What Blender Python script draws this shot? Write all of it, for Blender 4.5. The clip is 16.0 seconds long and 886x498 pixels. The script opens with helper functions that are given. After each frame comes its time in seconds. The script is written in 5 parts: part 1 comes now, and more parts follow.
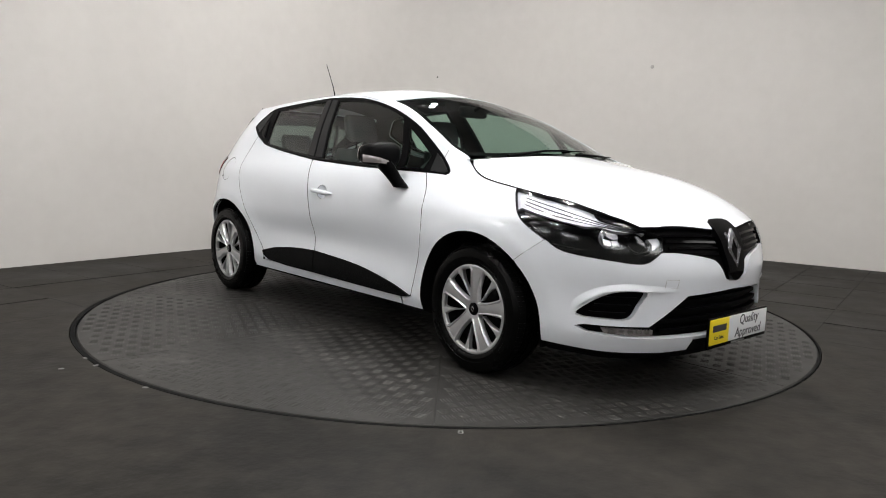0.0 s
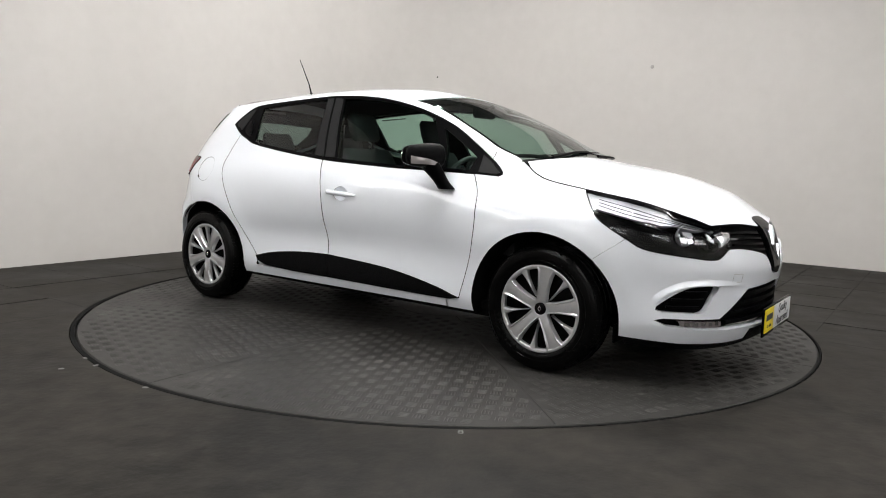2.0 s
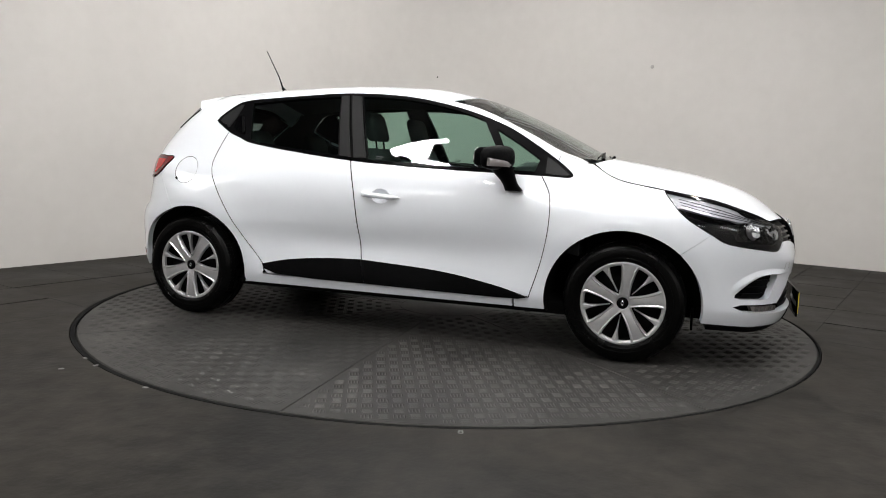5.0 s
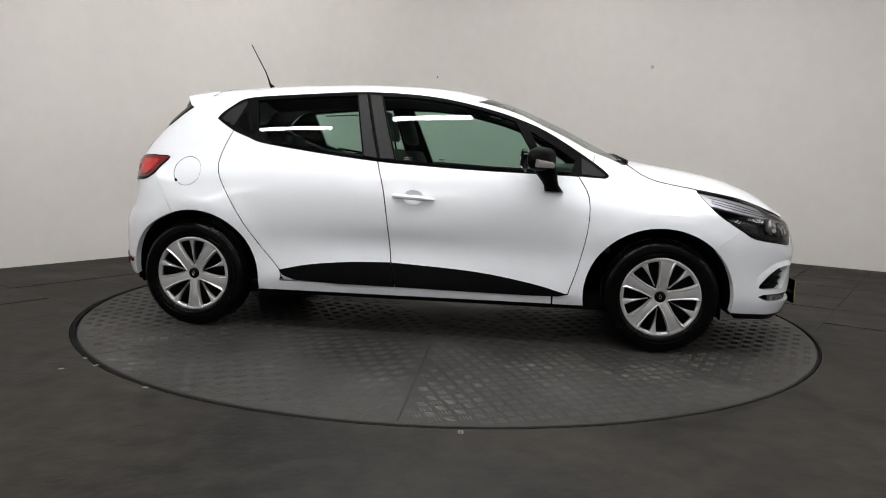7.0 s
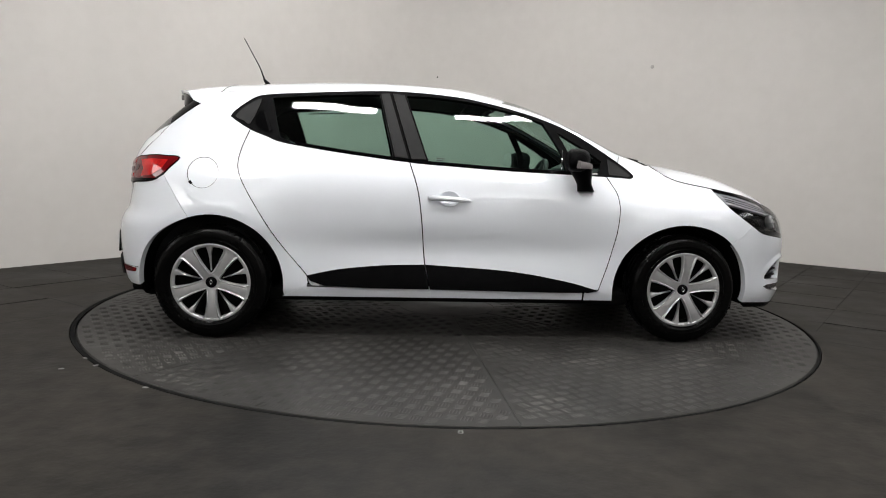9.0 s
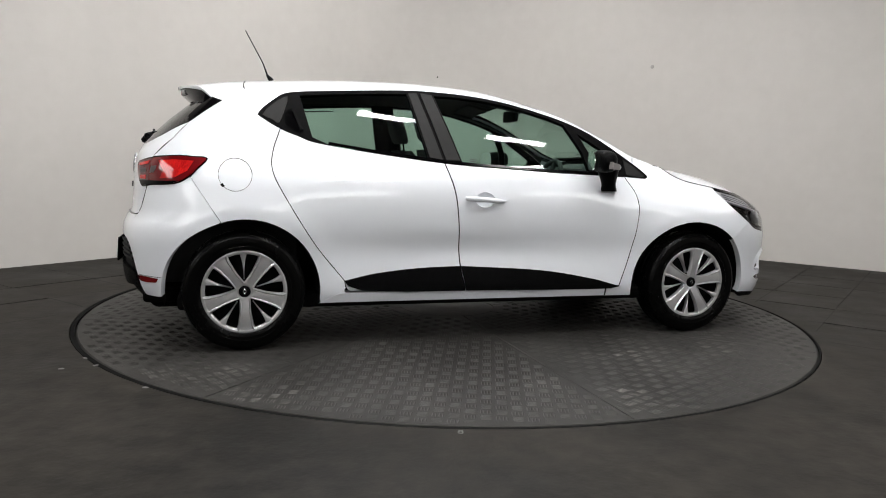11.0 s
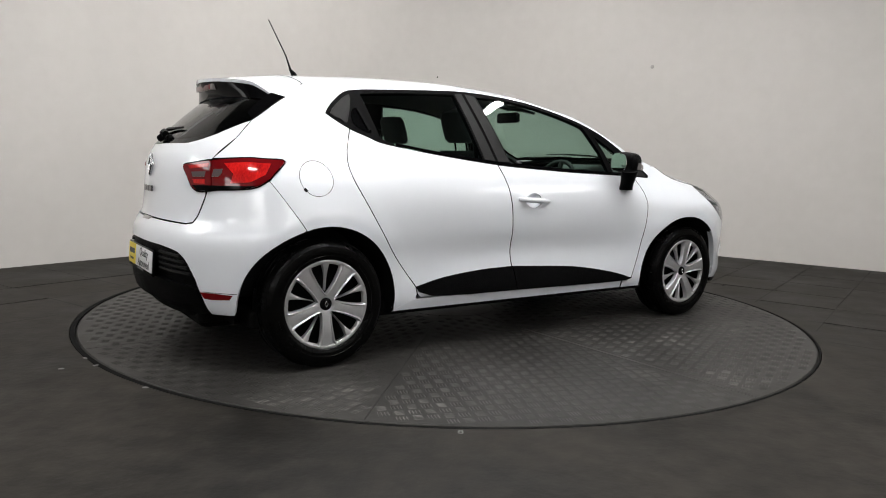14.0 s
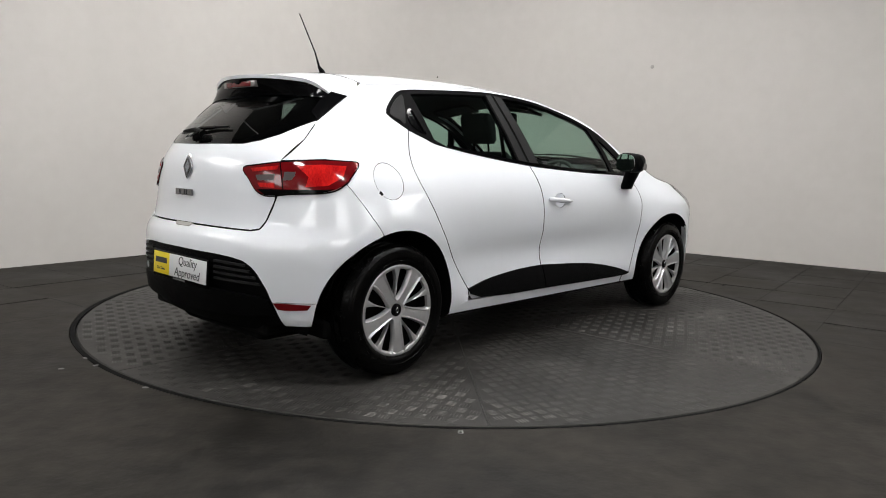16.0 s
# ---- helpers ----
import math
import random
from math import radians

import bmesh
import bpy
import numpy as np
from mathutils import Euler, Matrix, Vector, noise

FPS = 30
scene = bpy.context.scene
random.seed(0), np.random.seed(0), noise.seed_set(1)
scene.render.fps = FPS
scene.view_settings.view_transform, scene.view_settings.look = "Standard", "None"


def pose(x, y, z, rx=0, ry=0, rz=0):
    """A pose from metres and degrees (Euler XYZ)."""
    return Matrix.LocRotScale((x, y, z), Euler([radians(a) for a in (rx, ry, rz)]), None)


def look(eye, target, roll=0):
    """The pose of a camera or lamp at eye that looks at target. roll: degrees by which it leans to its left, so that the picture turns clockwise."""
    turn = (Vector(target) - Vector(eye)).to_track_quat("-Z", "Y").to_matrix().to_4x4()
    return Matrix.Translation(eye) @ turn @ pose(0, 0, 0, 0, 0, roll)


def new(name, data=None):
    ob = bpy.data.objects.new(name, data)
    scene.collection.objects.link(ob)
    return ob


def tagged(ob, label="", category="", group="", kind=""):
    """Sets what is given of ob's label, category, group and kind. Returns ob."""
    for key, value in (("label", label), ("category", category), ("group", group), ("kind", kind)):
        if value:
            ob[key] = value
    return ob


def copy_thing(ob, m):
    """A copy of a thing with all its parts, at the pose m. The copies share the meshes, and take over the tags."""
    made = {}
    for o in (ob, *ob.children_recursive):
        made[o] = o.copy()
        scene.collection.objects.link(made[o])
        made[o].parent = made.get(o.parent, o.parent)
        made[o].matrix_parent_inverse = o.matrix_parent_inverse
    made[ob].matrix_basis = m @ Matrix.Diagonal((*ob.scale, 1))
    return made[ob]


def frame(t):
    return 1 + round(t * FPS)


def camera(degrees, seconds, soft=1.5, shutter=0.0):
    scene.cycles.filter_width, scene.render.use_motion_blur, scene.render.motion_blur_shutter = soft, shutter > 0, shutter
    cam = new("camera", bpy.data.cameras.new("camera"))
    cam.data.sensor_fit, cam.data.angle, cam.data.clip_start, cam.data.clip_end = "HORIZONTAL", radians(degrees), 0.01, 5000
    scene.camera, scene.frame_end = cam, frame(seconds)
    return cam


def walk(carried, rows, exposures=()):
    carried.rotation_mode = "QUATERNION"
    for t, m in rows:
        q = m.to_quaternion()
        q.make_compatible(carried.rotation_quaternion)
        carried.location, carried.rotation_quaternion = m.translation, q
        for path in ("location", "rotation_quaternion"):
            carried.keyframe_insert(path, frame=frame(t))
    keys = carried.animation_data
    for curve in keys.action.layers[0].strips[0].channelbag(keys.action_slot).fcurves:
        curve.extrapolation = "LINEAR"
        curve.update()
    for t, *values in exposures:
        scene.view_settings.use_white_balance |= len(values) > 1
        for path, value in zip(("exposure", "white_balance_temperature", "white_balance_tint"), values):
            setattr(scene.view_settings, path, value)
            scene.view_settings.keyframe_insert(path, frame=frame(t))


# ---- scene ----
cam = camera(63.18, 16.0, soft=1.0)
EYE = (0.0, -4.836, 0.972)
AIM = (EYE[0] - 0.00794, EYE[1] + 0.99283, EYE[2] - 0.11927)
walk(cam, [(0.0, look(EYE, AIM, 1.73)), (16.0, look(EYE, AIM, 1.73))],
     [(0.0, 0.22), (1.0, 0.31), (3.0, 0.31), (4.2, 0.28), (6.5, 0.12), (9.0, 0.10), (12.0, 0.13), (16.0, 0.14)])

# ---- light ----
world = bpy.data.worlds.new("World")
scene.world = world
world.use_nodes = True
world.node_tree.nodes["Background"].inputs[0].default_value = (0.9, 0.95, 1.0, 1)
world.node_tree.nodes["Background"].inputs[1].default_value = 0.02


# ---- materials ----
def material(name, color, rough=0.5, metal=0.0, coat=0.0, emit=None, strength=0.0, spec=0.5):
    m = bpy.data.materials.new(name)
    m.use_nodes = True
    b = m.node_tree.nodes["Principled BSDF"]
    b.inputs["Base Color"].default_value = (*color, 1)
    b.inputs["Roughness"].default_value = rough
    b.inputs["Metallic"].default_value = metal
    b.inputs["Coat Weight"].default_value = coat
    b.inputs["Coat Roughness"].default_value = 0.03
    b.inputs["Specular IOR Level"].default_value = spec
    if emit:
        b.inputs["Emission Color"].default_value = (*emit, 1)
        b.inputs["Emission Strength"].default_value = strength
    return m


def textured(m, scale, low, high, detail=6.0, rough=None, bump=0.0, bump_scale=None, stretch=(1, 1, 1), fine=None, world=False, spread=(0.36, 0.64)):
    """Noise between two colours, a second finer noise, roughness variation and fine relief, in metres of the object."""
    nt = m.node_tree
    b = nt.nodes["Principled BSDF"]
    tc = nt.nodes.new("ShaderNodeTexCoord")
    mp = nt.nodes.new("ShaderNodeMapping")
    mp.inputs["Scale"].default_value = stretch
    geo = nt.nodes.new("ShaderNodeNewGeometry")
    nt.links.new(geo.outputs["Position"] if world else tc.outputs["Object"], mp.inputs[0])
    n1 = nt.nodes.new("ShaderNodeTexNoise")
    n1.inputs["Scale"].default_value, n1.inputs["Detail"].default_value = scale, detail
    n1.inputs["Roughness"].default_value = 0.6
    nt.links.new(mp.outputs[0], n1.inputs["Vector"])
    n2 = nt.nodes.new("ShaderNodeTexNoise")
    n2.inputs["Scale"].default_value, n2.inputs["Detail"].default_value = fine or scale * 11, 4.0
    nt.links.new(mp.outputs[0], n2.inputs["Vector"])
    mix = nt.nodes.new("ShaderNodeMix")
    mix.data_type = "FLOAT"
    mix.inputs[0].default_value = 0.35
    nt.links.new(n1.outputs[0], mix.inputs[2])
    nt.links.new(n2.outputs[0], mix.inputs[3])
    ramp = nt.nodes.new("ShaderNodeValToRGB")
    ramp.color_ramp.elements[0].position, ramp.color_ramp.elements[1].position = spread
    ramp.color_ramp.elements[0].color, ramp.color_ramp.elements[1].color = (*low, 1), (*high, 1)
    nt.links.new(mix.outputs[0], ramp.inputs[0])
    nt.links.new(ramp.outputs[0], b.inputs["Base Color"])
    if rough:
        mr = nt.nodes.new("ShaderNodeMapRange")
        mr.inputs[1].default_value, mr.inputs[2].default_value = 0.35, 0.65
        mr.inputs[3].default_value, mr.inputs[4].default_value = rough
        nt.links.new(n1.outputs[0], mr.inputs[0])
        nt.links.new(mr.outputs[0], b.inputs["Roughness"])
    if bump:
        n3 = nt.nodes.new("ShaderNodeTexNoise")
        n3.inputs["Scale"].default_value, n3.inputs["Detail"].default_value = bump_scale or scale * 20, 3.0
        nt.links.new(mp.outputs[0], n3.inputs["Vector"])
        bp = nt.nodes.new("ShaderNodeBump")
        bp.inputs["Strength"].default_value, bp.inputs["Distance"].default_value = bump, 0.004
        nt.links.new(n3.outputs[0], bp.inputs["Height"])
        nt.links.new(bp.outputs[0], b.inputs["Normal"])
    return m


def glass_material(name, tint, gloss_rough=0.0):
    m = bpy.data.materials.new(name)
    m.use_nodes = True
    nt = m.node_tree
    nt.nodes.clear()
    out = nt.nodes.new("ShaderNodeOutputMaterial")
    mix = nt.nodes.new("ShaderNodeMixShader")
    tr = nt.nodes.new("ShaderNodeBsdfTransparent")
    gl = nt.nodes.new("ShaderNodeBsdfGlossy")
    lw = nt.nodes.new("ShaderNodeLayerWeight")
    lw.inputs[0].default_value = 0.5
    pw = nt.nodes.new("ShaderNodeMath")
    pw.operation = "POWER"
    pw.inputs[1].default_value = 4.5
    fr = nt.nodes.new("ShaderNodeMapRange")
    fr.inputs[3].default_value, fr.inputs[4].default_value = 0.045, 1.0
    nt.links.new(lw.outputs["Facing"], pw.inputs[0])
    nt.links.new(pw.outputs[0], fr.inputs[0])
    tr.inputs[0].default_value = (*tint, 1)
    gl.inputs[1].default_value = gloss_rough
    nt.links.new(fr.outputs[0], mix.inputs[0])
    nt.links.new(tr.outputs[0], mix.inputs[1])
    nt.links.new(gl.outputs[0], mix.inputs[2])
    nt.links.new(mix.outputs[0], out.inputs[0])
    return m


PAINT = textured(material("white_car_paint", (0.7, 0.71, 0.74), 0.35, 0.0, 1.0), 1.5, (0.775, 0.80, 0.845), (0.79, 0.815, 0.86), rough=(0.34, 0.38))
BLACK = textured(material("black_grained_plastic", (0.012, 0.012, 0.013), 0.5, spec=0.05), 3, (0.0012, 0.0012, 0.0014), (0.0028, 0.0028, 0.0031), rough=(0.42, 0.55), bump=0.25, bump_scale=700)
TRIM = textured(material("satin_black_trim", (0.02, 0.02, 0.022), 0.4, spec=0.03), 3, (0.0016, 0.0016, 0.0018), (0.0034, 0.0034, 0.0037), rough=(0.36, 0.44))
GLOSSBLACK = material("gloss_black_plastic", (0.002, 0.002, 0.0023), 0.10, 0, 0.0, spec=0.06)
RUBBER = textured(material("tyre_rubber", (0.01, 0.01, 0.01), 0.3, spec=0.10), 4, (0.0010, 0.0010, 0.0010), (0.0018, 0.0018, 0.0018), rough=(0.20, 0.34), bump=0.12, bump_scale=250)
SILVER = textured(material("silver_wheel_paint", (0.52, 0.52, 0.53), 0.3, 0.75, 0.2), 4, (0.55, 0.55, 0.56), (0.63, 0.63, 0.64), rough=(0.30, 0.38))
DARKCHROME = material("smoked_chrome", (0.20, 0.20, 0.21), 0.18, 1.0)
CHROME = material("chrome", (0.75, 0.75, 0.77), 0.08, 1.0)
PILLAR = textured(material("charcoal_pillar_foil", (0.03, 0.03, 0.031), 0.45, spec=0.15), 4, (0.013, 0.013, 0.0135), (0.017, 0.017, 0.0175), rough=(0.42, 0.5), bump=0.1, bump_scale=500)
DARK = material("dark_underbody_and_gap_shade", (0.004, 0.004, 0.004), 0.9, spec=0.1)
GLASS = glass_material("green_tinted_window_glass", (0.60, 0.755, 0.685))
SCREENGLASS = glass_material("windscreen_glass", (0.67, 0.80, 0.735))
TINTED = glass_material("dark_rear_glass", (0.26, 0.29, 0.28))
LENS = glass_material("clear_lamp_lens", (0.93, 0.94, 0.95), 0.12)
REDLENS = textured(material("red_lamp_lens", (0.5, 0.01, 0.01), 0.08, 0, 0.1), 14, (0.28, 0.003, 0.006), (0.72, 0.018, 0.014), stretch=(1, 1, 0.4))
DARKRED = material("dark_red_lens", (0.13, 0.003, 0.005), 0.08, 0, 0.1)
CLEARLENS = material("grey_clear_lamp_segment", (0.24, 0.22, 0.22), 0.10, 0.3, 0.3)
FABRIC = textured(material("charcoal_seat_fabric", (0.02, 0.02, 0.022), 0.85), 8, (0.014, 0.014, 0.016), (0.026, 0.026, 0.028), bump=0.4, bump_scale=400)
CABIN = textured(material("dark_cabin_plastic", (0.022, 0.022, 0.024), 0.6), 5, (0.016, 0.016, 0.018), (0.026, 0.026, 0.028), bump=0.2, bump_scale=500)
YELLOW = material("yellow_plate_panel", (0.85, 0.66, 0.02), 0.35)
PLATEWHITE = material("white_plate_panel", (0.72, 0.73, 0.74), 0.35)
PRINT = material("dark_print", (0.03, 0.03, 0.035), 0.5)
MIRROR = material("mirror_glass", (0.8, 0.82, 0.82), 0.02, 1.0)
WALL = textured(material("off_white_painted_wall", (0.6, 0.57, 0.53), 0.85), 0.7, (0.545, 0.522, 0.499), (0.585, 0.561, 0.537), bump=0.08, bump_scale=60)
FLOOR = textured(material("dark_grey_concrete_floor", (0.06, 0.057, 0.053), 0.5, spec=0.12), 0.9, (0.0080, 0.0072, 0.0061), (0.0290, 0.0258, 0.0218), rough=(0.46, 0.7), bump=0.35, bump_scale=30, fine=9, world=True, spread=(0.40, 0.61))
JOINT = material("dark_floor_joint", (0.002, 0.002, 0.002), 0.9)
STEEL = textured(material("worn_steel_tread_plate", (0.16, 0.155, 0.15), 0.45, 0.1, spec=0.15), 1.6, (0.018, 0.0172, 0.0162), (0.046, 0.0440, 0.0415), rough=(0.36, 0.55), bump=0.15, bump_scale=90)
# worn bars; the palest patches are glints painted into the base colour
STUD = textured(material("worn_tread_bar_with_glints", (0.3, 0.29, 0.28), 0.35, 0.2, spec=0.2), 1.9, (0.030, 0.0287, 0.0270), (0.135, 0.129, 0.121), rough=(0.30, 0.5), spread=(0.53, 0.66))
CEILING = textured(material("dark_grey_ceiling", (0.1, 0.1, 0.1), 0.9), 0.8, (0.085, 0.085, 0.085), (0.11, 0.11, 0.11))
PANELGLOW = material("white_light_panel", (0.9, 0.9, 0.9), 0.5, emit=(1.0, 0.985, 0.965), strength=114.0)
FLOODGLOW = material("white_flood_panel", (0.9, 0.9, 0.9), 0.5, emit=(1.0, 0.995, 0.985), strength=5.0)
RIBBED = material("satin_lamp_reflector", (0.42, 0.42, 0.44), 0.4, 0.6)
BADGE = material("satin_chrome_badge", (0.50, 0.50, 0.52), 0.2, 0.85)
FACET = material("bright_lamp_facet", (0.78, 0.78, 0.80), 0.22, 0.55)
WALLMARK_AND_SHADE = material("grey_wall_mark_and_shade", (0.40, 0.385, 0.365), 0.9)
TAILCLEAR = material("smoky_clear_tail_segment", (0.07, 0.055, 0.055), 0.3, 0.0, spec=0.25)
WHITEMARK = material("worn_pale_paint_mark", (0.16, 0.16, 0.155), 0.7)


# ---- mesh helpers ----
def part(name, bm, mat, parent=None, label="", smooth=True):
    me = bpy.data.meshes.new(name)
    gap_shaded = any(f.material_index for f in bm.faces)
    if smooth:
        for f in bm.faces:
            f.smooth = True
        bm.normal_update()
        for e in bm.edges:
            if len(e.link_faces) == 2 and e.calc_face_angle(0.0) > 0.8:
                e.smooth = False
    bm.normal_update()
    bm.to_mesh(me)
    bm.free()
    me.materials.append(mat)
    # turned panel edges take a dark colour, painted shade for the panel gaps
    if gap_shaded:
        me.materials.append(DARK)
    ob = new(name, me)
    ob.parent = parent
    if label:
        ob["label"] = label
    return ob


def box(bm, x0, y0, z0, x1, y1, z1, bevel=0.0, m=None):
    made = bmesh.ops.create_cube(bm, size=1.0)["verts"]
    bmesh.ops.scale(bm, vec=(x1 - x0, y1 - y0, z1 - z0), verts=made)
    bmesh.ops.translate(bm, vec=((x0 + x1) / 2, (y0 + y1) / 2, (z0 + z1) / 2), verts=made)
    if bevel:
        edges = list({e for v in made for e in v.link_edges})
        got = bmesh.ops.bevel(bm, geom=edges, offset=bevel, segments=3, profile=0.5, affect="EDGES")
        made = list({v for f in got["faces"] for v in f.verts} | {v for v in made if v.is_valid})
    if m is not None:
        bmesh.ops.transform(bm, matrix=m, verts=made)
    return made


def rings(bm, loops, close=True, cap_first=False, cap_last=False):
    """Skin a list of equally long loops of points."""
    rows = [[bm.verts.new(p) for p in loop] for loop in loops]
    n = len(rows[0])
    for a, b in zip(rows, rows[1:]):
        for i in range(n if close else n - 1):
            j = (i + 1) % n
            bm.faces.new((a[i], a[j], b[j], b[i]))
    if cap_first:
        bm.faces.new(rows[0][::-1])
    if cap_last:
        bm.faces.new(rows[-1])
    return rows


def tube(bm, points, radii, sides=10):
    loops = []
    pts = [Vector(p) for p in points]
    for i, p in enumerate(pts):
        d = (pts[min(i + 1, len(pts) - 1)] - pts[max(i - 1, 0)]).normalized()
        a = d.orthogonal().normalized() if abs(d.z) > 0.95 else d.cross(Vector((0, 0, 1))).normalized()
        b = d.cross(a)
        r = radii[i] if isinstance(radii, (list, tuple)) else radii
        loops.append([p + (a * math.cos(k * math.tau / sides) + b * math.sin(k * math.tau / sides)) * r for k in range(sides)])
    rings(bm, loops, True, True, True)


def pchip(pairs):
    xs, ys = [p[0] for p in pairs], [p[1] for p in pairs]
    n = len(xs)
    d = [(ys[i + 1] - ys[i]) / (xs[i + 1] - xs[i]) for i in range(n - 1)]
    s = [d[0]] + [0 if d[i - 1] * d[i] <= 0 else 2 * d[i - 1] * d[i] / (d[i - 1] + d[i]) for i in range(1, n - 1)] + [d[-1]]

    def f(x):
        if x <= xs[0]:
            return ys[0] + s[0] * (x - xs[0])
        if x >= xs[-1]:
            return ys[-1] + s[-1] * (x - xs[-1])
        i = max(k for k in range(n - 1) if xs[k] <= x)
        h = xs[i + 1] - xs[i]
        t = (x - xs[i]) / h
        return ((1 + 2 * t) * (1 - t) ** 2 * ys[i] + t * (1 - t) ** 2 * h * s[i] + t * t * (3 - 2 * t) * ys[i + 1] + t * t * (t - 1) * h * s[i + 1])
    return f


def step(a, b, x):
    t = min(1.0, max(0.0, (x - a) / (b - a)))
    return t * t * (3 - 2 * t)


# ---- the car's form: x forward, half-width y outward, z up, origin on the ground between the axles ----
SECTION = pchip([(0.15, 0.735), (0.22, 0.765), (0.29, 0.782), (0.40, 0.776), (0.50, 0.780), (0.62, 0.792), (0.74, 0.797), (0.82, 0.789), (0.90, 0.764),
                 (0.95, 0.737), (1.0, 0.710), (1.1, 0.664), (1.2, 0.612), (1.3, 0.553), (1.36, 0.516), (1.42, 0.47)])
NOSE = pchip([(0.15, 2.04), (0.20, 2.11), (0.28, 2.135), (0.44, 2.135), (0.52, 2.143), (0.628, 2.12), (0.70, 2.085), (0.742, 2.035), (0.81, 1.915), (0.87, 1.80), (0.95, 1.66)])
TAIL = pchip([(0.15, 1.80), (0.22, 1.87), (0.30, 1.925), (0.42, 1.94), (0.55, 1.94), (0.60, 1.934), (0.642, 1.916), (0.672, 1.892), (0.74, 1.885), (0.92, 1.872), (1.0, 1.842),
              (1.1, 1.76), (1.2, 1.65), (1.3, 1.52), (1.36, 1.44), (1.45, 1.30)])
CROWN = pchip([(-1.72, 1.322), (-1.39, 1.390), (-1.15, 1.411), (-0.73, 1.436), (-0.41, 1.443), (-0.015, 1.429), (0.35, 1.365), (0.73, 1.218), (1.08, 1.040), (1.25, 0.95)])
BONNET = pchip([(1.0, 1.045), (1.10, 1.03), (1.3, 0.998), (1.6, 0.945), (1.85, 0.866), (1.95, 0.812), (2.02, 0.758), (2.075, 0.704)])
EDGE = pchip([(0.90, 1.05), (1.0, 1.02), (1.10, 0.985), (1.18, 0.935), (1.255, 0.905), (1.457, 0.868), (1.7, 0.822), (1.80, 0.79), (1.936, 0.738), (1.98, 0.716), (2.075, 0.690)])
FRONT_AT, REAR_AT = 1.3, -1.2


def bell(x, c, w):
    return math.exp(-((x - c) / w) ** 2)


def width(x, z):
    w = SECTION(z)
    w += 0.040 * bell(x, 1.34, 0.40) * bell(z, 0.55, 0.24) + 0.032 * bell(x, -1.30, 0.40) * bell(z, 0.58, 0.26)
    w -= 0.050 * step(0.45, 1.1, x) * step(0.72, 0.92, z) + 0.035 * step(1.15, 1.6, x) * step(0.72, 0.9, z)
    # the wings swell out to a crease that runs round each wheel opening
    rho = math.hypot((x - (1.285 if x > 0 else -1.29)) / (0.39 if x > 0 else 0.37), (z - 0.29) / 0.373)
    w += 0.009 * min(1.0, max(0.0, (1.42 - rho) / 0.27)) ** 2 * step(0.26, 0.42, z)
    w -= 0.023 * bell(x, 0.0, 0.75) * bell(z, 0.495, 0.09)
    return w


def power(x, z):
    if x > 0:
        return 3.5
    return 3.5 + 1.0 * (1 - step(0.5, 0.8, z))


def side(x, z):
    w = width(x, z)
    if x > FRONT_AT and z < 1.0:
        t = min(1, (x - FRONT_AT) / (NOSE(z) - FRONT_AT))
        w *= math.sqrt(max(0, 1 - t ** 3.5))
    elif x < REAR_AT:
        t = min(1, (x - REAR_AT) / (-TAIL(z) - REAR_AT))
        w *= math.sqrt(max(0, 1 - t ** power(x, z)))
    return Vector((x, w, z))


def front(y, z):
    x = 1.9
    for _ in range(4):
        r = min(1, abs(y) / width(x, z))
        x = FRONT_AT + (NOSE(z) - FRONT_AT) * (1 - r * r) ** (1 / 3.5)
    return Vector((x, y, z))


def rear(y, z):
    x = -1.7
    for _ in range(4):
        r = min(1, abs(y) / width(x, z))
        x = REAR_AT + (-TAIL(z) - REAR_AT) * (1 - r * r) ** (1 / power(-1, z))
    return Vector((x, y, z))


def nose(a, z):
    """Round the front corner: a is the angle, 0 on the flank and 90 degrees at the middle."""
    s, x = max(0.0, math.sin(a)), 1.9
    x = FRONT_AT + (NOSE(z) - FRONT_AT) * s ** (2 / 3.5)
    return Vector((x, width(x, z) * math.cos(a), z))


def stern(a, z):
    s = max(0.0, math.sin(a))
    x = REAR_AT + (-TAIL(z) - REAR_AT) * s ** (2 / power(-1, z))
    return Vector((x, width(x, z) * math.cos(a), z))


def nx(x, z):
    return (math.asin(min(1, max(0, (x - FRONT_AT) / (NOSE(z) - FRONT_AT))) ** 1.75), z)


def ny(y, z):
    p = front(y, z)
    return (math.copysign(1, y) * 0 + math.acos(max(-1, min(1, y / width(p.x, z)))), z)


def sx(x, z):
    return (math.asin(min(1, max(0, (x - REAR_AT) / (-TAIL(z) - REAR_AT))) ** (power(-1, z) / 2)), z)


def sy(y, z):
    p = rear(y, z)
    return (math.acos(max(-1, min(1, y / width(p.x, z)))), z)


def top(x, y):
    return Vector((x, y, CROWN(x) - (0.28 - 0.07 * step(0.15, 0.6, x) - 0.08 * step(0.88, 1.08, x)) * y * y - 4.0 * max(0, abs(y) - 0.38) ** 2 * step(-1.27, -1.40, x)))


def rail(x):
    """Where the flank meets the roof or the bonnet: half-width and height."""
    lo, hi = (1.12 if x < 0.5 else 0.9), 1.5
    for _ in range(40):
        z = (lo + hi) / 2
        if top(x, side(x, z).y).z > z:
            lo = z
        else:
            hi = z
    return side(x, lo)


